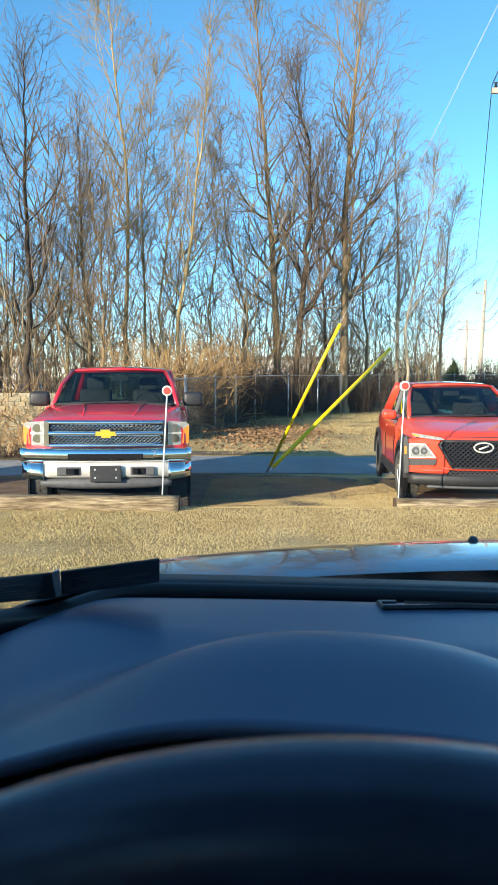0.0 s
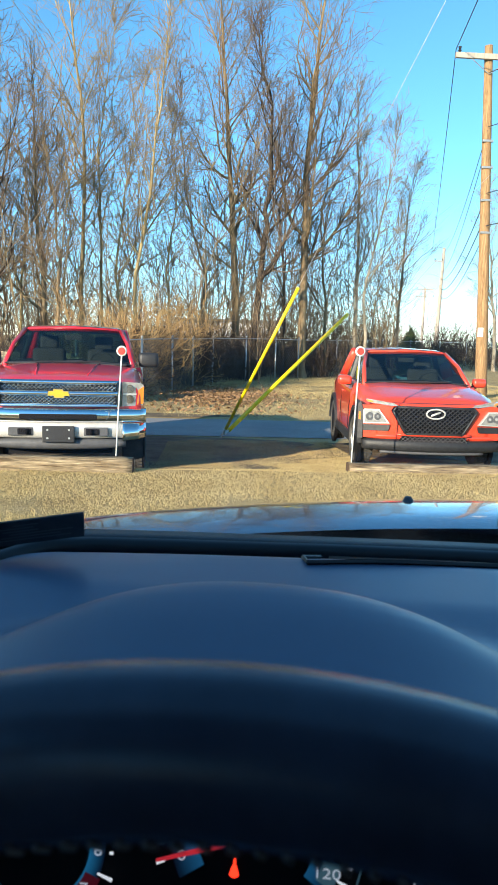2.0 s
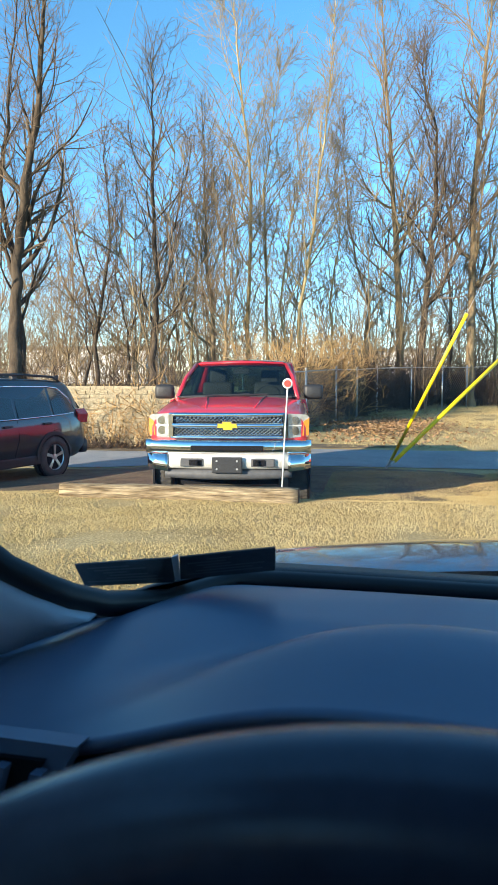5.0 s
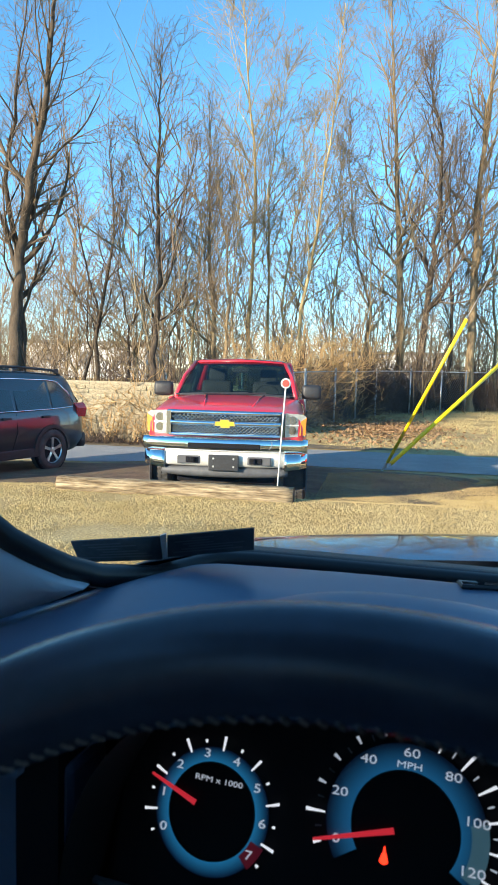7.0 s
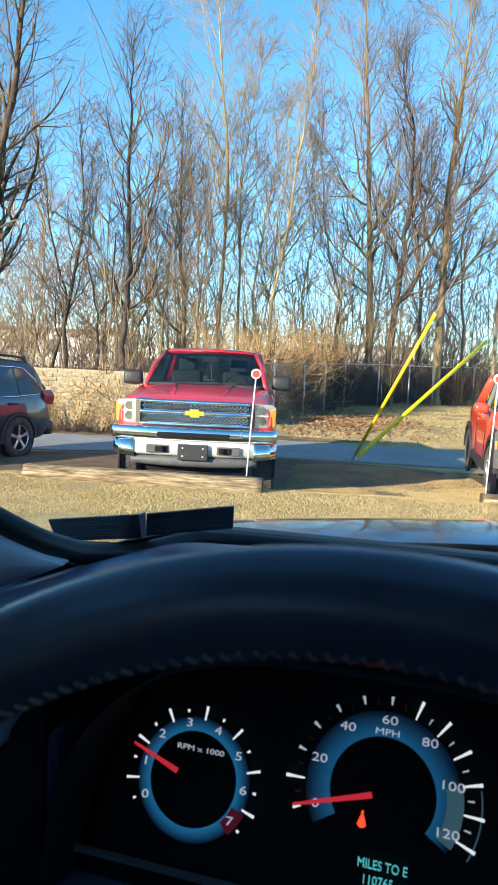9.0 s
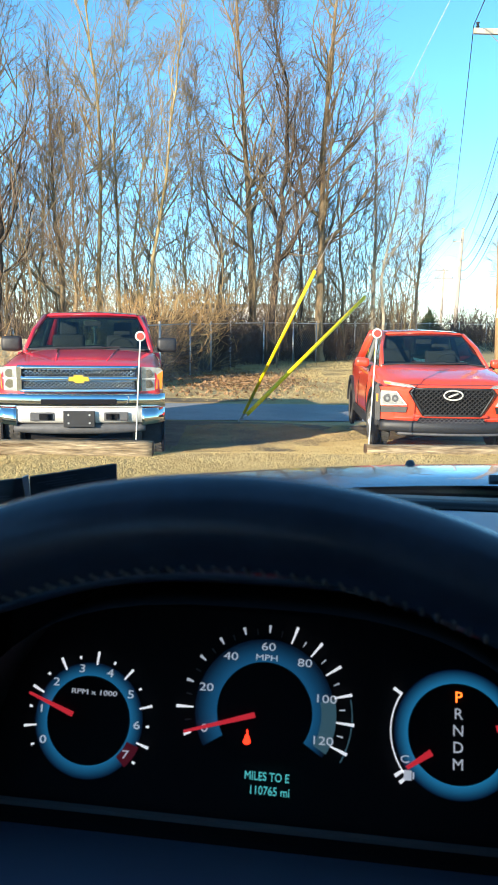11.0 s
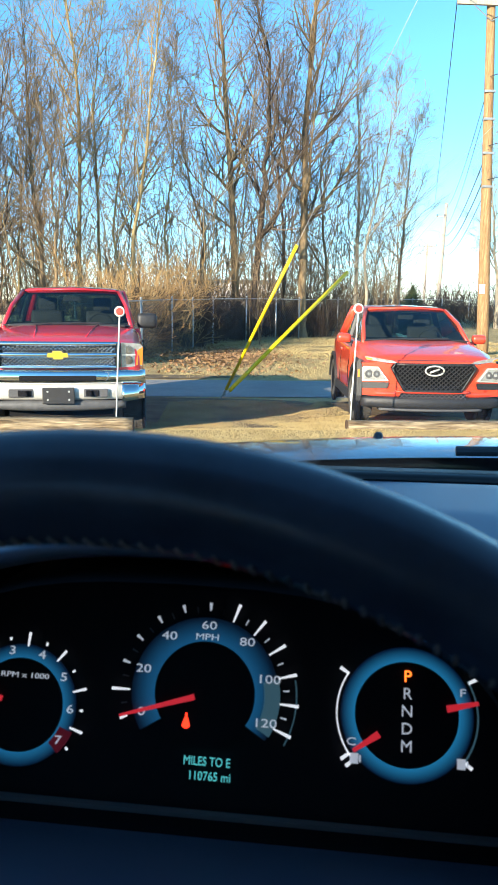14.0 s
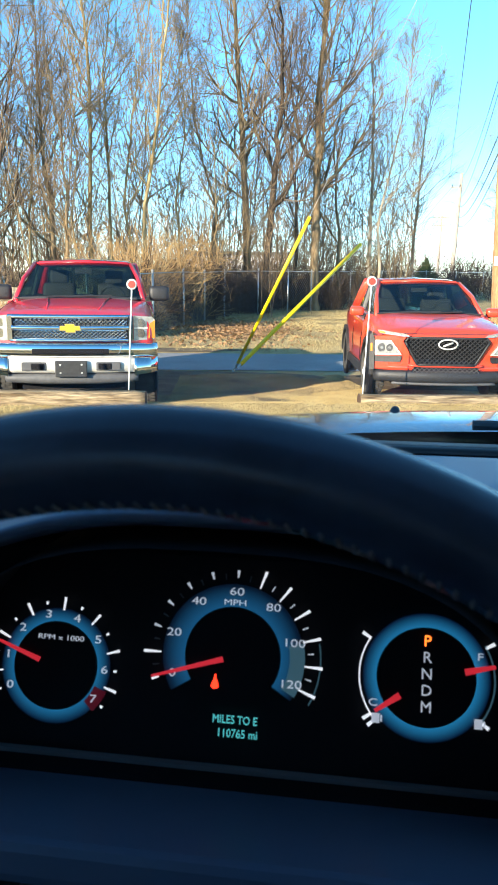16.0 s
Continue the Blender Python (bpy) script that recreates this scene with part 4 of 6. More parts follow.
# wheel plane: x to the right, y up the plane, z towards the driver
wheel = part("steering_wheel", bmesh.new(), M_LEATHER, own, "dark leather-wrapped steering wheel")
bm = bmesh.new()
R, n, k2 = 0.1857, 160, 18
rings = []
for i in range(n):
    a = 2 * math.pi * i / n
    ring = []
    for j in range(k2):
        q = 2 * math.pi * j / k2
        groove = 0.0012 * math.exp(-((((q + math.pi) % (2 * math.pi)) - math.pi + 2.4) / 0.12) ** 2)
        rr = R + (0.0138 - groove) * math.cos(q)
        ring.append((rr * math.sin(a), rr * math.cos(a), (0.0135 - groove) * math.sin(q)))
    rings.append(ring)
vs = [[bm.verts.new(p) for p in r] for r in rings]
for i in range(n):
    for j in range(k2):
        bm.faces.new((vs[i][j], vs[i][(j + 1) % k2], vs[(i + 1) % n][(j + 1) % k2], vs[(i + 1) % n][j]))
bmesh.ops.recalc_face_normals(bm, faces=bm.faces[:])
for f in bm.faces:
    f.smooth = True
bm.to_mesh(wheel.data)
bm.free()
wheel.matrix_local = WM
for a in (40, -40, 118, -118):
    s, c = math.sin(radians(a)), math.cos(radians(a))
    bm = bmesh.new()
    pts = [((R + 0.014 * math.cos(q)) * s, (R + 0.014 * math.cos(q)) * c, 0.0137 * math.sin(q)) for q in [2 * math.pi * t / 20 for t in range(21)]]
    tube(bm, pts, 0.0017, 6, cap=False)
    part("seam", bm, M_STITCH, wheel, "stitched leather seam")
bm = bmesh.new()
for k in range(-60, 61):
    a = radians(k * 1.4)
    for q0, q1 in ((2.7, 2.95),):
        p = [Vector(((R + 0.0141 * math.cos(q)) * math.sin(a + da), (R + 0.0141 * math.cos(q)) * math.cos(a + da), 0.0138 * math.sin(q))) for q, da in ((q0, 0), (q1, 0.006))]
        tube(bm, p, 0.0006, 4)
part("stitching", bm, M_STITCH, wheel, "fine stitching along the inner rim")
# hub and spokes sit low, behind the rim
bm = bmesh.new()
box(bm, (0, -0.035, -0.045), (0.15, 0.13, 0.05), bevel=0.02)
part("hub", bm, M_LEATHER, wheel, smooth=True)
for s in (-1, 1):
    part("spoke", tubed([(s * 0.06, -0.03, -0.04), (s * 0.12, -0.025, -0.02), (s * 0.178, -0.035, 0)], [0.022, 0.017, 0.014], 10), M_LEATHER, wheel, smooth=True)
part("spoke", tubed([(0, -0.08, -0.04), (0, -0.14, -0.02), (0, -0.18, 0)], [0.026, 0.018, 0.014], 10), M_LEATHER, wheel, smooth=True)
# column shroud
bm = loft(bmesh.new(), [[(-0.036 + w * math.copysign(abs(math.cos(a)) ** 0.5, math.cos(a)), v, z + h * math.copysign(abs(math.sin(a)) ** 0.5, math.sin(a))) for a in [2 * math.pi * k / 32 for k in range(32)]] for v, w, z, h in ((0.33, 0.09, 1.01, 0.045), (0.345, 0.105, 1.01, 0.054), (0.42, 0.12, 1.012, 0.06), (0.52, 0.13, 1.016, 0.062))])
part("column_shroud", bm, M_DASH, own, "dark steering column shroud", smooth=True)

# side air vent: a slanted frame round deep louvres
outer = [(-0.31, 1.252), (-0.2225, 1.257), (-0.2585, 1.198), (-0.31, 1.186)]
vent = part("side_vent", slab(outer, 0.497, 0.509), M_DASH, own, "side air vent in the dash end")
part("vent_mouth", slab([(-0.31, 1.243), (-0.24, 1.248), (-0.264, 1.207), (-0.31, 1.197)], 0.494, 0.498), M_INNER, vent)
for k in range(3):
    x = -0.3 + 0.021 * k
    part("louvre", slab([(x, 1.2), (x + 0.006, 1.2), (x + 0.02, 1.244), (x + 0.014, 1.244)], 0.488, 0.495), M_DASH, vent)

# demister slot on the dash top
bm = bmesh.new()
for k in range(30):
    u0, u1 = -0.005 + 0.03 * k, 0.026 + 0.03 * k
    v0 = lambda u: glass_edge(u) - 0.132
    a = [(u0, v0(u0), 0), (u1, v0(u1), 0), (u1, v0(u1) + 0.022, 0), (u0, v0(u0) + 0.022, 0)]
    vs = [bm.verts.new((x, y, dash_z(x, y) + 0.003)) for x, y, _ in a]
    bm.faces.new(vs)
bmesh.ops.solidify(bm, geom=bm.faces[:], thickness=0.002)
part("demister_slot", bm, M_INNER, own, "black demister slot along the dash")
pts = []
for u in [(-0.022 + 0.02 * k) for k in range(46)]:
    pts.append((u, glass_edge(u) - 0.137, dash_z(u, glass_edge(u) - 0.137) + 0.002))
part("slot_seam", tubed([(-0.012, glass_edge(-0.01) - 0.105, dash_z(-0.01, glass_edge(-0.01) - 0.105) + 0.001), (-0.026, glass_edge(-0.02) - 0.12, dash_z(-0.02, glass_edge(-0.02) - 0.12) + 0.001), *pts], 0.0022, 5), M_BLACK, own)

# ---- windshield and body ----
def glass_point(u, f):
    """f 0 at the dash edge, 1 at the roof."""
    ve = glass_edge(u) + 0.012
    z0 = dash_z(u, glass_edge(u)) + 0.004
    v1 = 0.20 - 0.05 * ((u - CX) / 0.7) ** 2
    us_ = CX + (u - CX) * (1 - 0.2 * f)
    return Vector((us_, ve + (v1 - ve) * f, z0 + (1.72 - z0) * f + 0.03 * math.sin(math.pi * f)))


bm = bmesh.new()
g = [[bm.verts.new(glass_point(-0.46 + 1.64 * i / 30, j / 12)) for i in range(31)] for j in range(13)]
for a, b in zip(g, g[1:]):
    for k in range(30):
        bm.faces.new((a[k], a[k + 1], b[k + 1], b[k]))
shield = part("windshield", bm, M_WINDSHIELD, own, "clear curved windshield", smooth=True)
shield.visible_shadow = False
# black band round the glass
def band(f0, f1, u0, u1, n=40):
    bm = bmesh.new()
    rows = [[bm.verts.new(glass_point(u0 + (u1 - u0) * i / n, f) + Vector((0, -0.004, -0.002))) for i in range(n + 1)] for f in (f0, f1)]
    for k in range(n):
        bm.faces.new((rows[0][k], rows[0][k + 1], rows[1][k + 1], rows[1][k]))
    return bm


part("glass_band", band(-0.02, 0.018, -0.5, 1.22), M_FRIT, shield, "black band at the foot of the glass")
part("glass_band", band(0.96, 1.0, -0.47, 1.19), M_FRIT, shield)
def pane_at(a, b, c, d, s, t):
    return Vector(a).lerp(Vector(b), s).lerp(Vector(d).lerp(Vector(c), s), t)


def sticker(a, b, c, d):
    bm = quad_sheet(a, b, c, d)
    st = part("sticker", bm, M_STICKER, shield, "dark back of a windshield sticker")
    rng = random.Random(int(-1000 * a[0]))
    for k in range(6):
        t = 0.16 + 0.12 * k
        s0, s1 = rng.uniform(0.06, 0.4), rng.uniform(0.5, 0.92)
        q = bmesh.new()
        q.faces.new([q.verts.new(pane_at(a, b, c, d, ss, tt) + Vector((0, -0.003, 0.001))) for ss, tt in ((s0, t), (s1, t), (s1, t + 0.05), (s0, t + 0.05))])
        part("print_bar", q, M_STICKBAR, st)


def quad_sheet(a, b, c, d):
    bm = bmesh.new()
    lo = [bm.verts.new(Vector(p)) for p in (a, b, c, d)]
    hi = [bm.verts.new(Vector(p) + Vector((0, 0.0012, 0.001))) for p in (a, b, c, d)]
    bm.faces.new(lo)
    bm.faces.new(hi[::-1])
    for k in range(4):
        bm.faces.new((lo[k], hi[k], hi[(k + 1) % 4], lo[(k + 1) % 4]))
    bmesh.ops.recalc_face_normals(bm, faces=bm.faces[:])
    return bm


sticker(*[(-0.296, 0.78, 1.257), (-0.203, 0.763, 1.278), (-0.197, 0.744, 1.302), (-0.287, 0.759, 1.283)])
sticker(*[(-0.405, 0.798, 1.235), (-0.303, 0.783, 1.253), (-0.296, 0.761, 1.281), (-0.402, 0.776, 1.262)])
part("sticker_gap", quad_sheet(*[(-0.302, 0.782, 1.255), (-0.296, 0.78, 1.257), (-0.288, 0.758, 1.285), (-0.295, 0.76, 1.282)]), M_SILVER, shield, "pale strip between the stickers")
# black rubber edge that climbs the corner of the glass
part("glass_edge", tubed([*[(u, glass_edge(u) - 0.006, dash_z(u, glass_edge(u)) + 0.006) for u in steps((-0.26, 1.1, 0.04))[::-1]], (-0.3, 0.76, 1.243), (-0.326, 0.7, 1.256), (-0.342, 0.675, 1.268), (-0.356, 0.665, 1.277), (-0.383, 0.655, 1.292), (-0.403, 0.648, 1.309), (-0.436, 0.635, 1.338), (-0.477, 0.61, 1.382), (-0.52, 0.5, 1.45)], [*[0.0095] * 35, 0.0105, 0.011, 0.011, 0.011, 0.011, 0.011, 0.012, 0.013, 0.013], 8), M_FRIT, own, "black rubber windshield edge", smooth=True)

# light trim at the foot of the pillar, down to the dash
up = [(-0.47, 0.6, 1.37), (-0.43, 0.62, 1.328), (-0.3987, 0.6343, 1.2998), (-0.3803, 0.639, 1.2842), (-0.3667, 0.6429, 1.2763), (-0.3528, 0.6471, 1.2703), (-0.3398, 0.653, 1.2633), (-0.324, 0.672, 1.2535)]
down = [(-0.47, 0.615, 1.16), (-0.435, 0.632, 1.19), (-0.4073, 0.6437, 1.2158), (-0.39, 0.6508, 1.2235), (-0.374, 0.657, 1.23), (-0.357, 0.6635, 1.237), (-0.343, 0.669, 1.242), (-0.3235, 0.677, 1.2515)]
rings = []
for p, q in zip(up, down):
    p, q = Vector(p), Vector(q)
    back = Vector((-0.006, 0.03, 0.0))
    rings.append([p + back, p + back * 0.3, p.lerp(q, 0.12), p.lerp(q, 0.5) + Vector((0.003, -0.006, 0)), q, q + back])
part("pillar_foot", loft(bmesh.new(), rings), M_TRIM, own, "light grey pillar trim above the dash", smooth=True)

# hood with wipers and washer nozzles
def hood_z(u, v):
    q = (u - CX) / 0.8
    return along([(1.0, 1.226), (1.1, 1.24), (1.2, 1.236), (1.4, 1.198), (1.8, 1.095), (2.1, 0.995), (2.25, 0.82), (2.33, 0.6)], v) - 0.03 * q * q - 0.1 * max(0, abs(q) - 0.85) ** 1.2 * 4


bm = bmesh.new()
rows = []
for k in range(41):
    v = 1.06 + (2.33 - 1.06) * k / 40
    rows.append([bm.verts.new((CX - 0.74 + 1.48 * i / 40, v - 0.18 * ((i - 20) / 20) ** 2 * (1 if v > 1.3 else 0.9), hood_z(CX - 0.74 + 1.48 * i / 40, v))) for i in range(41)])
for a, b in zip(rows, rows[1:]):
    for k in range(40):
        bm.faces.new((a[k], a[k + 1], b[k + 1], b[k]))
bmesh.ops.recalc_face_normals(bm, faces=bm.faces[:])
hood = part("hood", bm, M_HOODPAINT, own, "glossy blue-grey hood", smooth=True)
# cowl below the glass
bm = bmesh.new()
rows = [[bm.verts.new((u, glass_edge(u) + d, dash_z(u, glass_edge(u)) + dz)) for u in [CX - 0.86 + 1.72 * i / 40 for i in range(41)]] for d, dz in ((0.004, -0.01), (0.018, 0.009), (0.05, 0.008), (0.07, -0.03), (0.14, -0.06))]
for a, b in zip(rows, rows[1:]):
    for k in range(40):
        bm.faces.new((a[k], a[k + 1], b[k + 1], b[k]))
part("cowl", bm, M_BLACK, own, "black ribbed cowl panel", smooth=True)
for u0, u1, v0, v1 in ((0.18, 0.85, 1.0, 0.96), (0.55, 1.1, 1.03, 0.94)):
    pts = [(u0 + (u1 - u0) * k / 8, v0 + 0.02 + (v1 - v0) * k / 8, hood_z(0.3, 1.12) + 0.008 + 0.008 * math.sin(k * 0.4)) for k in range(9)]
    part("wiper", tubed(pts, 0.006, 8), M_BLACK, own, "black wiper blade")
bm = bmesh.new()
loft(bm, [[(0.1 + w * math.cos(a), 1.196 + d * math.sin(a), z) for a in [2 * math.pi * k / 16 for k in range(16)]] for z, w, d in ((1.212, 0.0125, 0.013), (1.222, 0.0105, 0.012), (1.233, 0.006, 0.008), (1.236, 0.004, 0.005))])
nozzle = part("washer_nozzle", bm, M_BLACK, own, "small black washer nozzle", smooth=True)
part("jet", tubed([(0.1, 1.186, 1.228), (0.1, 1.19, 1.228)], 0.0028, 8), M_STEEL, nozzle)

# cabin shell, mostly unseen, that shades the dash: roof, pillars, doors, back
bm = loft(bmesh.new(), [[(CX + s, v, z) for s, z in ((-0.6 * w, h - 0.04), (-0.3 * w, h), (0.3 * w, h), (0.6 * w, h - 0.04), (0.6 * w, h + 0.0), (0, h + 0.05), (-0.6 * w, h + 0.0))] for v, w, h in ((0.2, 1.08, 1.725), (0.0, 1.1, 1.74), (-0.9, 1.1, 1.72), (-1.6, 1.1, 1.64))])
part("roof", bm, M_HEADLINER, own, "grey headliner under the roof")
for s in (-1, 1):
    c = lambda d: CX + s * d
    # windshield pillar
    part("pillar", tubed([(c(0.76), 0.86, 1.1), (c(0.8), 0.77, 1.165), (c(0.835), 0.69, 1.22), (c(0.89), 0.6, 1.31), (c(0.93), 0.45, 1.45), (c(0.78), 0.2, 1.72)], [0.05, 0.055, 0.055, 0.055, 0.05, 0.05], 10), M_TRIM, own, "light grey pillar trim", smooth=True)
    # thick pillar and windowless panel behind the driver, added to block the sun
    part("pillar", tubed([(c(0.86), -0.2, 1.0), (c(0.68), -0.25, 1.72)], [0.1, 0.09], 10), M_TRIM, own)
    part("sun_block_panel", boxed((c(0.86), -0.65 if s < 0 else -1.0, 1.36), (0.08, 2.3 if s < 0 else 1.5, 0.78), bevel=0.02), M_TRIM, own)
    # filler box added to close a gap that let sunlight in
    part("light_gap_filler", boxed((c(0.93), 0.7, 0.9), (0.12, 0.7, 0.5), bevel=0.02), M_DASH, own)
    part("door", boxed((c(0.88), -0.3, 0.72), (0.1, 1.9, 0.72), bevel=0.02), M_DASH, own)
part("rear_panel", boxed((CX, -1.75, 0.75), (1.7, 0.1, 0.9), bevel=0.02), M_DASH, own)
# opaque, unseen panel in place of the rear window, keeps sun out
part("rear_screen", boxed((CX, -1.68, 1.42), (1.5, 0.06, 0.5), bevel=0.02), M_TRIM, own)
part("floor_pan", boxed((CX, 0.2, 0.3), (1.7, 4.0, 0.06)), M_CAB, own)
part("firewall", boxed((CX, 0.98, 0.75), (1.5, 0.04, 0.8)), M_CAB, own)
for s in (-0.36, 0.36):
    part("seat", boxed((CX + s, -0.55, 0.95), (0.5, 0.16, 0.75), pose(0, 0, 0, -12), bevel=0.05), M_SEAT, own)
part("front_end", boxed((CX, 2.0, 0.55), (1.6, 0.55, 0.5), bevel=0.08), M_HOODPAINT, own)
for s in (-1, 1):
    part("fender", boxed((CX + s * 0.84, 1.45, 0.55), (0.08, 1.4, 0.6), bevel=0.03), M_HOODPAINT, own)
for s in (-1, 1):
    for v in (1.5, -1.25):
        part("wheel", tubed([(CX + s * 0.86, v, 0.33), (CX + s * 0.66, v, 0.33)], 0.33, 28), M_TYRE, own)

# ---- vehicles ----
def ring_of(y, half):
    """A closed section at y from half a profile (x, z), bottom to top."""
    return [(x, y, z) for x, z in half] + [(-x, y, z) for x, z in reversed(half) if x > 1e-4]


def body_loft(sections, ease=3):
    """Sections (y, half profile), rounded between by repeated points."""
    rings = [ring_of(y, half) for y, half in sections]
    n = min(len(r) for r in rings)
    rings = [r[:n] for r in rings]
    fine = []
    for i in range(len(rings) - 1):
        p0, p1, p2, p3 = rings[max(i - 1, 0)], rings[i], rings[i + 1], rings[min(i + 2, len(rings) - 1)]
        for k in range(ease):
            t = k / ease
            row = []
            for a, b, c, d in zip(p0, p1, p2, p3):
                a, b, c, d = Vector(a), Vector(b), Vector(c), Vector(d)
                q = 0.5 * ((2 * b) + (c - a) * t + (2 * a - 5 * b + 4 * c - d) * t * t + (3 * b - a - 3 * c + d) * t ** 3)
                q.y = b.y + (c.y - b.y) * t
                row.append(q)
            fine.append(row)
    fine.append([Vector(p) for p in rings[-1]])
    return loft(bmesh.new(), fine)


def quad(bm, a, b, c, d, thick=0.006, n=8, bow=0.0):
    """A slightly bowed pane between four corners."""
    a, b, c, d = Vector(a), Vector(b), Vector(c), Vector(d)
    nrm = (b - a).cross(d - a).normalized()
    g = []
    for j in range(n + 1):
        row = []
        for i in range(n + 1):
            s, t = i / n, j / n
            p = a.lerp(b, s).lerp(d.lerp(c, s), t)
            row.append(bm.verts.new(p + nrm * (bow * (1 - (2 * s - 1) ** 2) * (1 - 0.3 * (2 * t - 1) ** 2))))
        g.append(row)
    for r, q in zip(g, g[1:]):
        for k in range(n):
            bm.faces.new((r[k], r[k + 1], q[k + 1], q[k]))
    return bm


def road_wheel(parent, x, y, r, w, side, spokes=6, steer=0.0, rim_r=0.64):
    """Wheel part with tyre, rim and spokes; side is the outer face's direction."""
    m = Matrix.Translation((x, y, r)) @ pose(0, 0, 0, 0, 0, steer) @ pose(0, 0, 0, 0, 90 * side, 0)
    prof = [(rim_r * r, -w / 2), (0.9 * r, -w / 2), (0.985 * r, -w * 0.4), (r, -w * 0.25), (r, w * 0.25), (0.985 * r, w * 0.4), (0.9 * r, w / 2), (rim_r * r, w / 2)]
    n = 40
    bm = bmesh.new()
    loft(bm, [[(q * math.cos(2 * math.pi * k / n), q * math.sin(2 * math.pi * k / n), z) for q, z in prof] for k in range(n)] + [[(q, 0, z) for q, z in prof]], cap=False)
    wheel_ = part("wheel", bm, M_TYRE, parent, smooth=True)
    wheel_.matrix_local = m
    # tread blocks
    bm = bmesh.new()
    for k in range(44):
        a = 2 * math.pi * k / 44
        for z in (-0.3, 0.0, 0.3):
            box(bm, (0, 0, 0), (0.012, 0.026 * r / 0.35, w * 0.22))
            vs = bm.verts[-8:]
            bmesh.ops.transform(bm, matrix=pose(0, 0, 0, 0, 0, math.degrees(a) + z * 6) @ Matrix.Translation((r + 0.001, 0, z * w)), verts=vs)
    tagged(part("tread", bm, M_TYRE, wheel_), kind="stuff")
    bm = loft(bmesh.new(), [[(q * math.cos(2 * math.pi * k / n), q * math.sin(2 * math.pi * k / n), z) for k in range(n)] for q, z in ((rim_r * r, w * 0.5), (rim_r * r * 1.02, w * 0.44), (rim_r * r * 0.93, w * 0.4), (rim_r * r * 0.9, w * 0.05))], cap=False)
    part("rim", bm, M_RIM, wheel_, "alloy rim", smooth=True)
    part("brake_disc", tubed([(0, 0, w * 0.0), (0, 0, w * 0.06)], rim_r * r * 0.88, 24), M_DARKGREY, wheel_)
    for k in range(spokes):
        a = 360 * k / spokes
        bm = loft(bmesh.new(), [[(d, hw, z0), (d, -hw, z0), (d, -hw * 0.8, z1), (d, hw * 0.8, z1)] for d, hw, z0, z1 in ((0.02, 0.035, w * 0.22, w * 0.36), (rim_r * r * 0.5, 0.028, w * 0.26, w * 0.42), (rim_r * r * 0.92, 0.036, w * 0.3, w * 0.44))])
        bmesh.ops.rotate(bm, verts=bm.verts[:], cent=(0, 0, 0), matrix=Matrix.Rotation(radians(a), 3, "Z"))
        part("spoke", bm, M_RIM, wheel_)
    part("hub_cap", tubed([(0, 0, w * 0.3), (0, 0, w * 0.4), (0, 0, w * 0.42)], [0.06, 0.055, 0.03], 18), M_RIM, wheel_)
    return wheel_


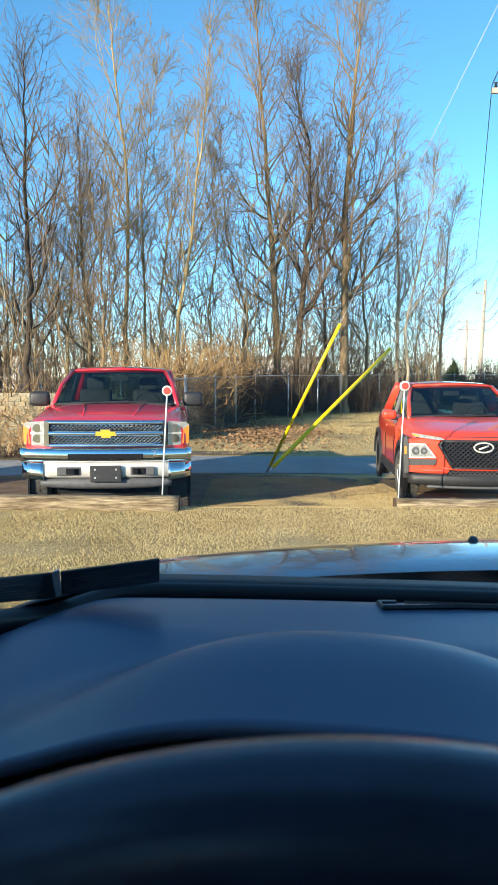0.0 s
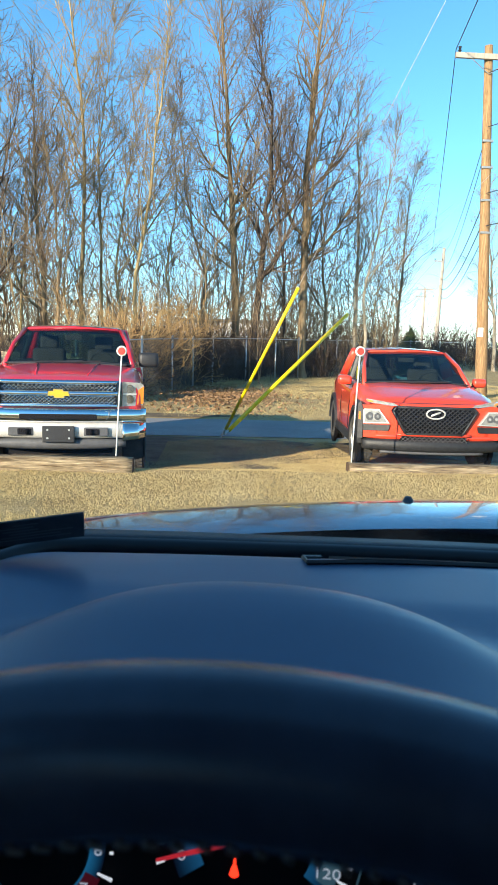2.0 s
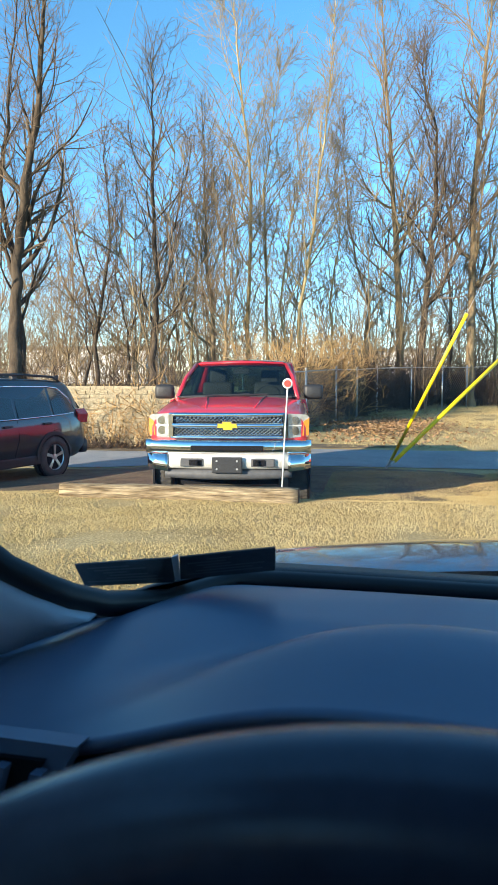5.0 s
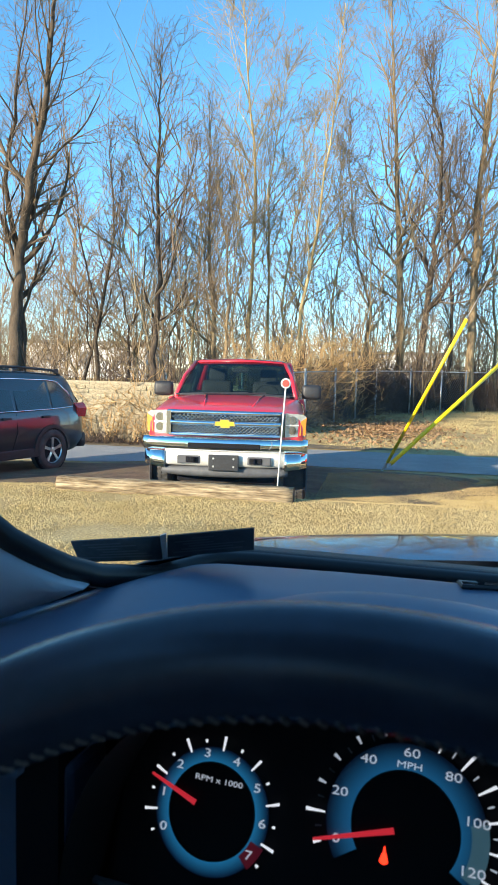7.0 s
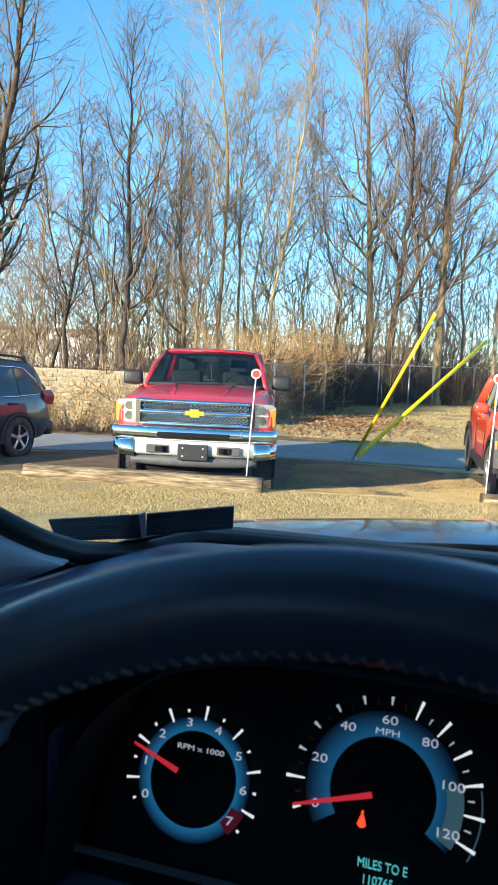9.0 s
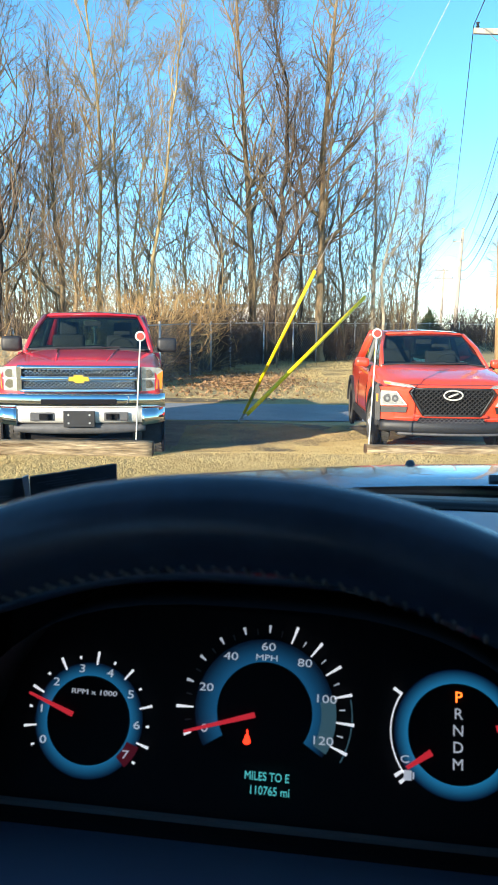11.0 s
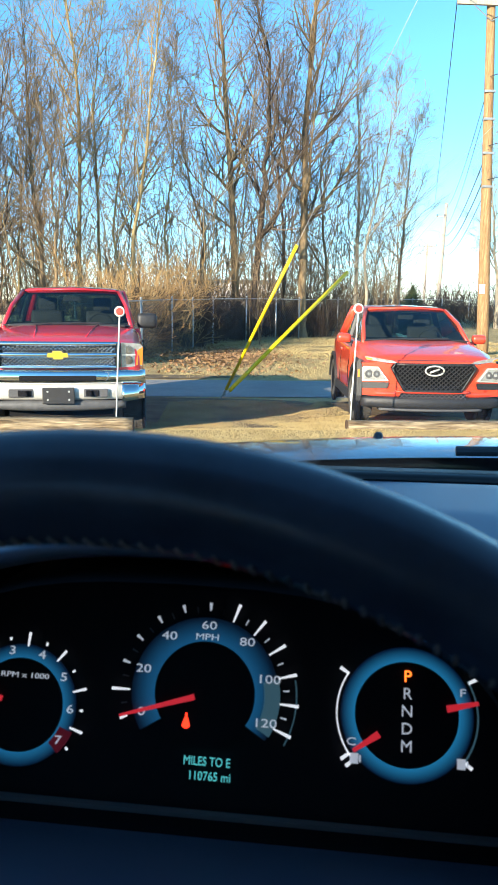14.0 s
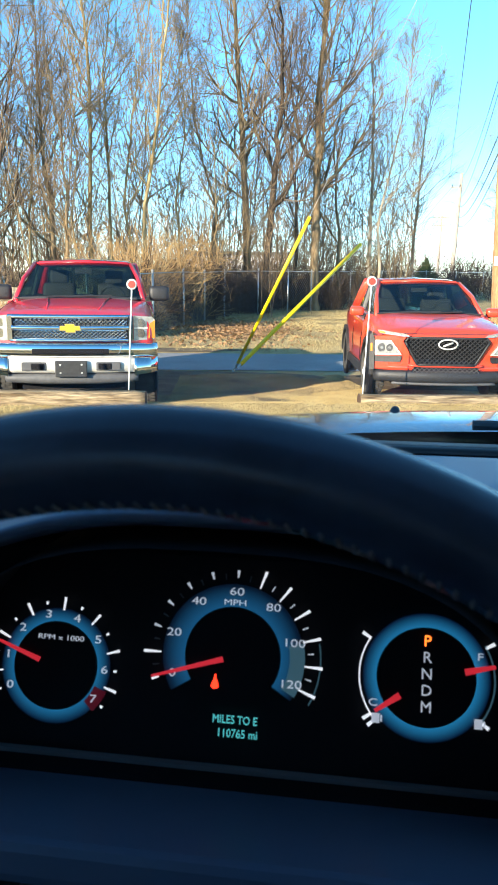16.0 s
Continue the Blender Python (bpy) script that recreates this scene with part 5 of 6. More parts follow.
def cabin(parent, paint, ws, roof0, roof1, back, seat_y, belt_dz=0.02):
    """A hollow glasshouse: each of ws, roof0, roof1, back is (y, half width, z)."""
    (y0, w0, z0), (y1, w1, z1), (y2, w2, z2), (y3, w3, z3) = ws, roof0, roof1, back
    rings = []
    for k in range(9):
        f = k / 8
        y, w, z = y1 + (y2 - y1) * f, w1 + (w2 - w1) * f, z1 + (z2 - z1) * f + 0.025 * math.sin(math.pi * f)
        rings.append([(w, y, z - 0.05), (w + 0.012, y, z - 0.02), (w - 0.06, y - 0.01 * (1 - f), z + 0.012), (0, y - 0.04 * (1 - f), z + 0.035), (-w + 0.06, y - 0.01 * (1 - f), z + 0.012), (-w - 0.012, y, z - 0.02), (-w, y, z - 0.05), (0, y, z - 0.03)])
    part("roof", loft(bmesh.new(), rings), paint, parent, smooth=True)
    ym = (y1 + y2) / 2 + 0.1
    for s in (-1, 1):
        part("pillar", tubed([(s * w0, y0, z0 - 0.03), (s * (w0 + w1) / 2 + s * 0.02, (y0 + y1) / 2, (z0 + z1) / 2 + 0.02), (s * w1, y1 + 0.02, z1 - 0.02)], [0.034, 0.028, 0.034], 8), paint, parent, smooth=True)
        part("pillar", tubed([(s * (w0 + w3) / 2, ym, z0 - 0.02), (s * (w1 + w2) / 2, ym, z1 - 0.02)], 0.045, 8), M_BLACK, parent)
        part("pillar", tubed([(s * w3, y3, z3 - 0.03), (s * w2, y2, z2 - 0.02)], [0.09, 0.07], 8), paint, parent, smooth=True)
        for ya, yb, fa, fb in ((y0, ym, y1, ym), (ym, y3, ym, y2)):
            wa = w0 + (w3 - w0) * (ya - y0) / (y3 - y0)
            wb = w0 + (w3 - w0) * (yb - y0) / (y3 - y0)
            ta = w1 + (w2 - w1) * (fa - y1) / (y2 - y1)
            tb = w1 + (w2 - w1) * (fb - y1) / (y2 - y1)
            za = z0 + (z3 - z0) * (ya - y0) / (y3 - y0)
            zb = z0 + (z3 - z0) * (yb - y0) / (y3 - y0)
            win = part("side_window", quad(bmesh.new(), (s * wa, ya, za), (s * wb, yb, zb), (s * tb, fb, z1 - 0.04), (s * ta, fa, z1 - 0.04), bow=0.01 * s), M_GLASS, parent, smooth=True)
            win.visible_shadow = False
    g = part("windscreen", quad(bmesh.new(), (-w0, y0, z0), (w0, y0, z0), (w1 - 0.01, y1 + 0.02, z1 - 0.01), (-w1 + 0.01, y1 + 0.02, z1 - 0.01), bow=0.05, n=14), M_GLASS, parent, "windscreen with dark cabin behind", smooth=True)
    g.visible_shadow = False
    g = part("rear_window", quad(bmesh.new(), (-w3, y3, z3), (w3, y3, z3), (w2, y2, z2 - 0.02), (-w2, y2, z2 - 0.02), bow=0.03), M_GLASS, parent, smooth=True)
    g.visible_shadow = False
    # black edge round the windscreen
    out = Vector((0, -(z1 - z0), y1 - y0)).normalized()
    for a, b in (((-w0, y0, z0), (w0, y0, z0)), ((-w1, y1 + 0.02, z1), (w1, y1 + 0.02, z1))):
        pts = [Vector(a).lerp(Vector(b), k / 10) + out * (0.035 * (1 - (2 * k / 10 - 1) ** 2)) for k in range(11)]
        part("screen_trim", tubed(pts, 0.014, 6), M_BLACK, parent)
    # dash, seats, headrests, wheel, mirror
    part("inner_dash", boxed((0, y0 + 0.22, z0 - 0.03), (2 * w0 - 0.1, 0.36, 0.12), bevel=0.04), M_CAB, parent)
    for s in (-1, 1):
        seat = part("seat", boxed((s * w0 * 0.48, seat_y, z0 - 0.12), (0.48, 0.14, 0.62), pose(0, 0, 0, -14), bevel=0.06), M_SEAT, parent, smooth=True)
        part("headrest", boxed((s * w0 * 0.48, seat_y + 0.1, z0 + 0.27), (0.27, 0.1, 0.2), pose(0, 0, 0, -10), bevel=0.04), M_SEAT, seat, smooth=True)
    bm = tubed([(w0 * 0.48 + 0.17 * math.cos(2 * math.pi * k / 24), seat_y - 0.48 - 0.05 * math.sin(2 * math.pi * k / 24), z0 + 0.0 + 0.15 * math.sin(2 * math.pi * k / 24)) for k in range(25)], 0.016, 6)
    part("inner_wheel", bm, M_CAB, parent)
    part("inner_mirror", boxed((0, y1 - 0.02, z1 - 0.12), (0.24, 0.03, 0.07), bevel=0.015), M_CAB, parent)
    # dark sheet at belt height: hides body paint, stands in for cabin shade
    part("belt_cover", boxed((0, (y0 + y3) / 2 + 0.1, z0 - 0.02), (2 * w0 + 0.04, y3 - y0 - 0.1, 0.045)), M_CAB, parent, "dark sheet added at belt height for the cabin's shade")
    part("headliner", boxed((0, (y1 + y2) / 2, z1 - 0.045), (2 * w1 - 0.06, y2 - y1 - 0.1, 0.02)), M_CAB, parent)


def lattice(bm, x0, x1, z0, z1, y, step, r, slope=0.6, edge=None):
    """Crossed bars filling a rectangle, clipped to its edges."""
    h = z1 - z0
    n = int((x1 - x0 + h / slope) / step) + 1
    for k in range(n):
        for s in (1, -1):
            xa = x0 - h / slope + k * step
            pts = [(xa, z0), (xa + h / slope, z1)] if s > 0 else [(xa + h / slope, z0), (xa, z1)]
            (xa, za), (xb, zb) = pts
            if xa > xb:
                xa, za, xb, zb = xb, zb, xa, za
            if xb <= x0 or xa >= x1:
                continue
            if xa < x0:
                za, xa = za + (zb - za) * (x0 - xa) / (xb - xa), x0
            if xb > x1:
                zb, xb = za + (zb - za) * (x1 - xa) / (xb - xa), x1
            if edge:
                # shorten the bar at either end until it stays inside the edge
                for _ in range(12):
                    if abs(xa) > edge(za):
                        xa, za = xa + (xb - xa) / 12, za + (zb - za) / 12
                    if abs(xb) > edge(zb):
                        xb, zb = xb - (xb - xa) / 12, zb - (zb - za) / 12
                if abs(xa) > edge(za) or abs(xb) > edge(zb):
                    continue
            tube(bm, [(xa, y, za), (xb, y, zb)], r, 4)
    return bm


def strip(x0, x1, z0, z1, y, depth, bow, n=16, round_=0.02, tip=0.0):
    """A rounded horizontal bar from x0 to x1 that follows the nose's sweep; tip lifts or narrows its ends."""
    rings = []
    for k in range(n + 1):
        x = x0 + (x1 - x0) * k / n
        yy = y + bow * x * x
        e = tip * abs(2 * k / n - 1) ** 3
        a, b = z0 + e, z1 - e
        rings.append([(x, yy + depth, a), (x, yy + round_, a), (x, yy, a + round_), (x, yy, b - round_), (x, yy + round_, b), (x, yy + depth, b)])
    return loft(bmesh.new(), rings)


# --- red pickup ---
truck = thing("pickup_truck", "red pickup truck with chrome grille parked behind a log", "truck", at=pose(-1.63, 8.62, -0.28, 0, 0, 5.5))
BOW = 0.13
H = lambda w, sill, belt, sh, hood: [(0, sill), (w * 0.8, sill), (w * 0.97, sill + 0.06), (w, (sill + belt) / 2), (w * 0.99, belt), (w * 0.94, sh), (w * 0.86, hood - 0.03), (w * 0.55, hood), (0, hood + 0.012)]
part("front_clip", body_loft([(0.2, H(0.93, 0.62, 1.05, 1.15, 1.2)), (0.34, H(0.97, 0.6, 1.07, 1.19, 1.25)), (0.8, H(0.985, 0.6, 1.1, 1.24, 1.31)), (1.3, H(0.985, 0.58, 1.12, 1.28, 1.36)), (1.62, H(0.97, 0.55, 1.13, 1.3, 1.37))]), M_RED, truck, "red hood and front wings", smooth=True)
D = lambda w, sill, belt: [(0, sill), (w * 0.9, sill), (w * 0.98, sill + 0.08), (w, 0.85), (w * 0.985, belt - 0.12), (w * 0.95, belt), (0, belt + 0.01)]
part("cab_body", body_loft([(1.55, D(0.98, 0.46, 1.32)), (2.6, D(0.99, 0.45, 1.32)), (3.72, D(0.99, 0.45, 1.32))]), M_RED, truck, smooth=True)
bed = part("bed", body_loft([(3.78, D(0.99, 0.55, 1.3)), (5.0, D(0.99, 0.55, 1.3)), (5.82, D(0.97, 0.55, 1.28))]), M_RED, truck, smooth=True)
cabin(truck, M_RED, (1.5, 0.83, 1.36), (2.28, 0.66, 1.83), (3.45, 0.67, 1.84), (3.7, 0.8, 1.36), 2.75)
for s in (-1, 1):
    # hood creases
    part("hood_crease", tubed([(s * 0.3, 0.42, 1.262), (s * 0.34, 0.9, 1.328), (s * 0.4, 1.45, 1.376)], 0.012, 6), M_RED, truck, smooth=True)
# chrome bumper in three faces
part("bumper", strip(-0.99, 0.99, 0.745, 0.9, 0.0, 0.16, BOW, 24, 0.03), M_CHROME, truck, "chrome front bumper", smooth=True)
part("bumper_intake", boxed((0, -0.001, 0.815), (0.86, 0.03, 0.06), bevel=0.01), M_INNER, truck)
for s in (-1, 1):
    rings = []
    for k in range(9):
        x = 0.72 + 0.27 * k / 8
        yy = BOW * x * x + 0.1 * max(0, k - 5) / 3
        z0 = 0.53 + 0.03 * (k / 8)
        rings.append([(s * x, yy + 0.2, z0), (s * x, yy + 0.01, z0), (s * x, yy, z0 + 0.05), (s * x, yy - 0.004, 0.73), (s * x, yy + 0.2, 0.73)])
    part("bumper_end", loft(bmesh.new(), rings), M_CHROME, truck, "chrome bumper corner", smooth=True)
part("bumper_face", strip(-0.72, 0.72, 0.56, 0.745, 0.018, 0.14, BOW, 20, 0.03), M_SILVER, truck, "silver bumper face", smooth=True)
part("valance", strip(-0.76, 0.76, 0.43, 0.555, 0.03, 0.2, BOW, 20, 0.03, 0.02), M_DARKGREY, truck, "grey lower valance", smooth=True)
for s in (-1, 1):
    part("fog_recess", boxed((s * 0.42, 0.035, 0.64), (0.28, 0.03, 0.1), bevel=0.012), M_DARKGREY, truck)
    part("tow_hook", tubed([(s * 0.36, 0.03, 0.66), (s * 0.36, -0.02, 0.66), (s * 0.36, -0.03, 0.63), (s * 0.36, 0.03, 0.615)], 0.016, 8), M_INNER, truck)
    part("recess_hole", boxed((s * 0.38, 0.018, 0.64), (0.15, 0.02, 0.07), bevel=0.01), M_INNER, truck)
bracket = part("plate_bracket", boxed((0, -0.012, 0.615), (0.36, 0.03, 0.19), bevel=0.01), M_BLACK, truck, "black plastic plate bracket without a plate")
for x in (-0.12, 0.12):
    for z in (0.57, 0.665):
        part("bolt", tubed([(x, -0.026, z), (x, -0.032, z)], 0.012, 10), M_STEEL, bracket)
# grille
part("grille_back", slab([(-0.68, 0.925), (0.68, 0.925), (0.68, 1.215), (-0.68, 1.215)], 0.13, 0.17, BOW * 0.4), M_INNER, truck)
bm = strip(-0.7, 0.7, 1.175, 1.225, 0.085, 0.08, BOW * 0.5, 18, 0.015)
part("grille_frame", bm, M_CHROME, truck, "chrome grille surround", smooth=True)
part("grille_frame", strip(-0.68, 0.68, 0.915, 0.955, 0.085, 0.08, BOW * 0.5, 18, 0.012), M_CHROME, truck, smooth=True)
for s in (-1, 1):
    part("grille_frame", slab([(s * 0.655, 0.93), (s * 0.71, 0.93), (s * 0.71, 1.21), (s * 0.655, 1.21)], 0.085, 0.14, BOW * 0.5), M_CHROME, truck)
part("grille_bar", strip(-0.66, 0.66, 1.045, 1.105, 0.06, 0.08, BOW * 0.5, 18, 0.02), M_CHROME, truck, "chrome centre bar", smooth=True)
bm = bmesh.new()
lattice(bm, -0.64, 0.64, 1.11, 1.17, 0.118, 0.05, 0.0048, 0.8)
part("grille_mesh", bm, M_CHROME, truck, "fine bright grille mesh")
bm = bmesh.new()
lattice(bm, -0.64, 0.64, 0.96, 1.04, 0.118, 0.05, 0.0048, 0.8)
part("grille_mesh", bm, M_CHROME, truck)
part("badge", slab([(-0.115, 1.052), (-0.05, 1.052), (-0.044, 1.03), (0.058, 1.03), (0.054, 1.052), (0.118, 1.052), (0.105, 1.098), (0.05, 1.098), (0.044, 1.12), (-0.056, 1.12), (-0.052, 1.098), (-0.108, 1.098)], 0.03, 0.065), M_GOLD, truck, "gold badge on the grille bar")
part("badge_rim", slab([(-0.125, 1.047), (-0.055, 1.047), (-0.05, 1.024), (0.064, 1.024), (0.06, 1.047), (0.127, 1.047), (0.113, 1.104), (0.056, 1.104), (0.05, 1.127), (-0.062, 1.127), (-0.058, 1.104), (-0.116, 1.104)], 0.04, 0.068), M_CHROME, truck)
# headlamps
for s in (-1, 1):
    lamp = part("headlamp", slab([(s * 0.715, 0.925), (s * 0.955, 0.94), (s * 0.965, 1.17), (s * 0.93, 1.2), (s * 0.715, 1.215)], 0.1, 0.3, BOW), M_LAMP, truck, "clear headlamp")
    for z in (1.01, 1.13):
        part("reflector", tubed([(s * 0.8, 0.1 + BOW * 0.64 - 0.006, z), (s * 0.8, 0.1 + BOW * 0.64 + 0.01, z)], [0.05, 0.056], 18), M_CHROME, lamp)
    part("turn_lamp", slab([(s * 0.885, 0.95), (s * 0.958, 0.953), (s * 0.967, 1.165), (s * 0.9, 1.12)], 0.094, 0.3, BOW), M_AMBER, lamp, "amber turn lamp")
    part("lamp_divider", slab([(s * 0.72, 1.064), (s * 0.88, 1.064), (s * 0.88, 1.078), (s * 0.72, 1.078)], 0.092, 0.12, BOW), M_SILVER, lamp)
    # mirrors
    mr = part("mirror", boxed((s * 1.045, 1.75, 1.43), (0.27, 0.13, 0.2), bevel=0.05), M_BLACK, truck, "black door mirror", smooth=True)
    part("mirror_arm", tubed([(s * 0.92, 1.82, 1.36), (s * 1.05, 1.8, 1.38)], 0.025, 8), M_BLACK, mr)
    # wheel arches and wheels
    for y in (0.98, 4.58):
        part("wheel_arch", tubed([(s * 0.962, y, 0.4), (s * 0.985, y, 0.4)], 0.46, 32), M_INNER, truck)
        road_wheel(truck, s * 0.86, y, 0.395, 0.27, s, 5, steer=-3 if y < 2 else 0)
    part("door_handle", boxed((s * 1.0, 2.75, 1.1), (0.03, 0.2, 0.04), bevel=0.01), M_BLACK, truck)
    part("wiper", tubed([(s * 0.12 - 0.3, 1.34 - 0.01, 1.385), (s * 0.12 + 0.3, 1.38, 1.41)], 0.01, 6), M_BLACK, truck)
part("frame_rail", boxed((0, 2.9, 0.42), (1.2, 5.2, 0.16)), M_INNER, truck)
part("cowl_panel", boxed((0, 1.47, 1.365), (1.5, 0.16, 0.03), bevel=0.01), M_BLACK, truck)

# --- orange-red crossover ---
kona = thing("crossover_car", "orange-red crossover with black cladding on grass", "car", at=pose(2.95, 9.28, -0.17, 0, 0, -3.6))
KB = 0.2
K = lambda w, sill, belt, sh, hood: [(0, sill), (w * 0.8, sill), (w * 0.96, sill + 0.06), (w, (sill + belt) / 2), (w * 0.985, belt), (w * 0.92, sh), (w * 0.8, hood - 0.02), (w * 0.5, hood + 0.005), (0, hood)]
part("front_body", body_loft([(0.13, K(0.74, 0.42, 0.72, 0.82, 0.87)), (0.24, K(0.85, 0.36, 0.76, 0.88, 0.94)), (0.5, K(0.895, 0.3, 0.82, 0.94, 1.0)), (0.95, K(0.9, 0.28, 0.88, 1.0, 1.07)), (1.3, K(0.895, 0.26, 0.92, 1.03, 1.1))]), M_ORANGE, kona, "orange-red hood and wings", smooth=True)
KD = lambda w, sill, belt: [(0, sill), (w * 0.92, sill), (w * 0.985, sill + 0.12), (w, 0.62), (w * 0.985, belt - 0.14), (w * 0.93, belt), (0, belt + 0.01)]
part("side_body", body_loft([(1.25, KD(0.9, 0.22, 1.05)), (2.2, KD(0.9, 0.22, 1.07)), (3.3, KD(0.9, 0.24, 1.1)), (3.95, KD(0.86, 0.32, 1.08)), (4.15, KD(0.76, 0.42, 1.0))]), M_ORANGE, kona, smooth=True)
cabin(kona, M_ORANGE, (1.18, 0.74, 1.08), (2.02, 0.6, 1.52), (3.3, 0.6, 1.53), (3.85, 0.7, 1.1), 2.35)
# hexagonal grille
hexa = [(-0.36, 0.5), (0.36, 0.5), (0.53, 0.79), (0.49, 0.84), (-0.49, 0.84), (-0.53, 0.79)]
part("grille_back", slab(hexa, 0.04, 0.12, KB * 0.25), M_INNER, kona)
bm = bmesh.new()
lattice(bm, -0.5, 0.5, 0.51, 0.83, 0.02, 0.062, 0.008, 0.9, edge=lambda z: 0.345 + 0.55 * (z - 0.5))
for v in bm.verts:
    v.co.y += KB * 0.25 * v.co.x ** 2
part("grille_mesh", bm, M_BLACK, kona, "black diamond grille mesh")
for a, b in zip(hexa, hexa[1:] + hexa[:1]):
    p = [Vector((a[0] + (b[0] - a[0]) * k / 6, 0, a[1] + (b[1] - a[1]) * k / 6)) for k in range(7)]
    part("grille_frame", tubed([(q.x, 0.03 + KB * 0.25 * q.x ** 2, q.z) for q in p], 0.016, 8), M_BLACK, kona, smooth=True)
# oval badge with a slanted bar shape
bm = bmesh.new()
tube(bm, [(0.118 * math.cos(2 * math.pi * k / 28), 0.0, 0.765 + 0.06 * math.sin(2 * math.pi * k / 28)) for k in range(29)], 0.012, 6)
for pts in (((-0.06, 0.742), (0.06, 0.788)),):
    tube(bm, [(x, 0.0, z) for x, z in pts], 0.014, 6)
part("badge", bm, M_SILVER, kona, "oval chrome badge", smooth=True)
part("hood_gap", strip(-0.62, 0.62, 0.878, 0.888, 0.1, 0.06, KB * 0.55, 16, 0.003), M_BLACK, kona)
part("lower_intake", slab([(-0.44, 0.4), (0.44, 0.4), (0.4, 0.475), (-0.4, 0.475)], 0.03, 0.14, KB * 0.4), M_INNER, kona)
bm = bmesh.new()
lattice(bm, -0.42, 0.42, 0.405, 0.47, 0.012, 0.06, 0.005, 0.9)
part("intake_mesh", bm, M_DARKGREY, kona)
part("lower_bumper", strip(-0.88, 0.88, 0.27, 0.425, 0.0, 0.3, KB, 24, 0.03, 0.01), M_BLACK, kona, "dark lower bumper cladding", smooth=True)
part("nose_panel", strip(-0.6, 0.6, 0.835, 0.885, 0.055, 0.1, KB * 0.5, 16, 0.02), M_ORANGE, kona, smooth=True)
part("bumper_mid", strip(-0.47, 0.47, 0.468, 0.51, 0.02, 0.12, KB * 0.5, 14, 0.015), M_ORANGE, kona, smooth=True)
for s in (-1, 1):
    part("nose_cheek", slab([(s * 0.38, 0.5), (s * 0.62, 0.44), (s * 0.89, 0.43), (s * 0.9, 0.84), (s * 0.72, 0.88), (s * 0.5, 0.87), (s * 0.55, 0.79)], 0.05, 0.2, KB * 0.78), M_ORANGE, kona)
part("skid_strip", strip(-0.66, 0.66, 0.235, 0.275, 0.02, 0.2, KB, 20, 0.015), M_DARKGREY, kona, smooth=True)
part("bumper_skin", strip(-0.83, -0.36, 0.41, 0.5, 0.03, 0.2, KB, 12, 0.03, 0.012), M_ORANGE, kona, smooth=True)
part("bumper_skin", strip(0.36, 0.83, 0.41, 0.5, 0.03, 0.2, KB, 12, 0.03, 0.012), M_ORANGE, kona, smooth=True)
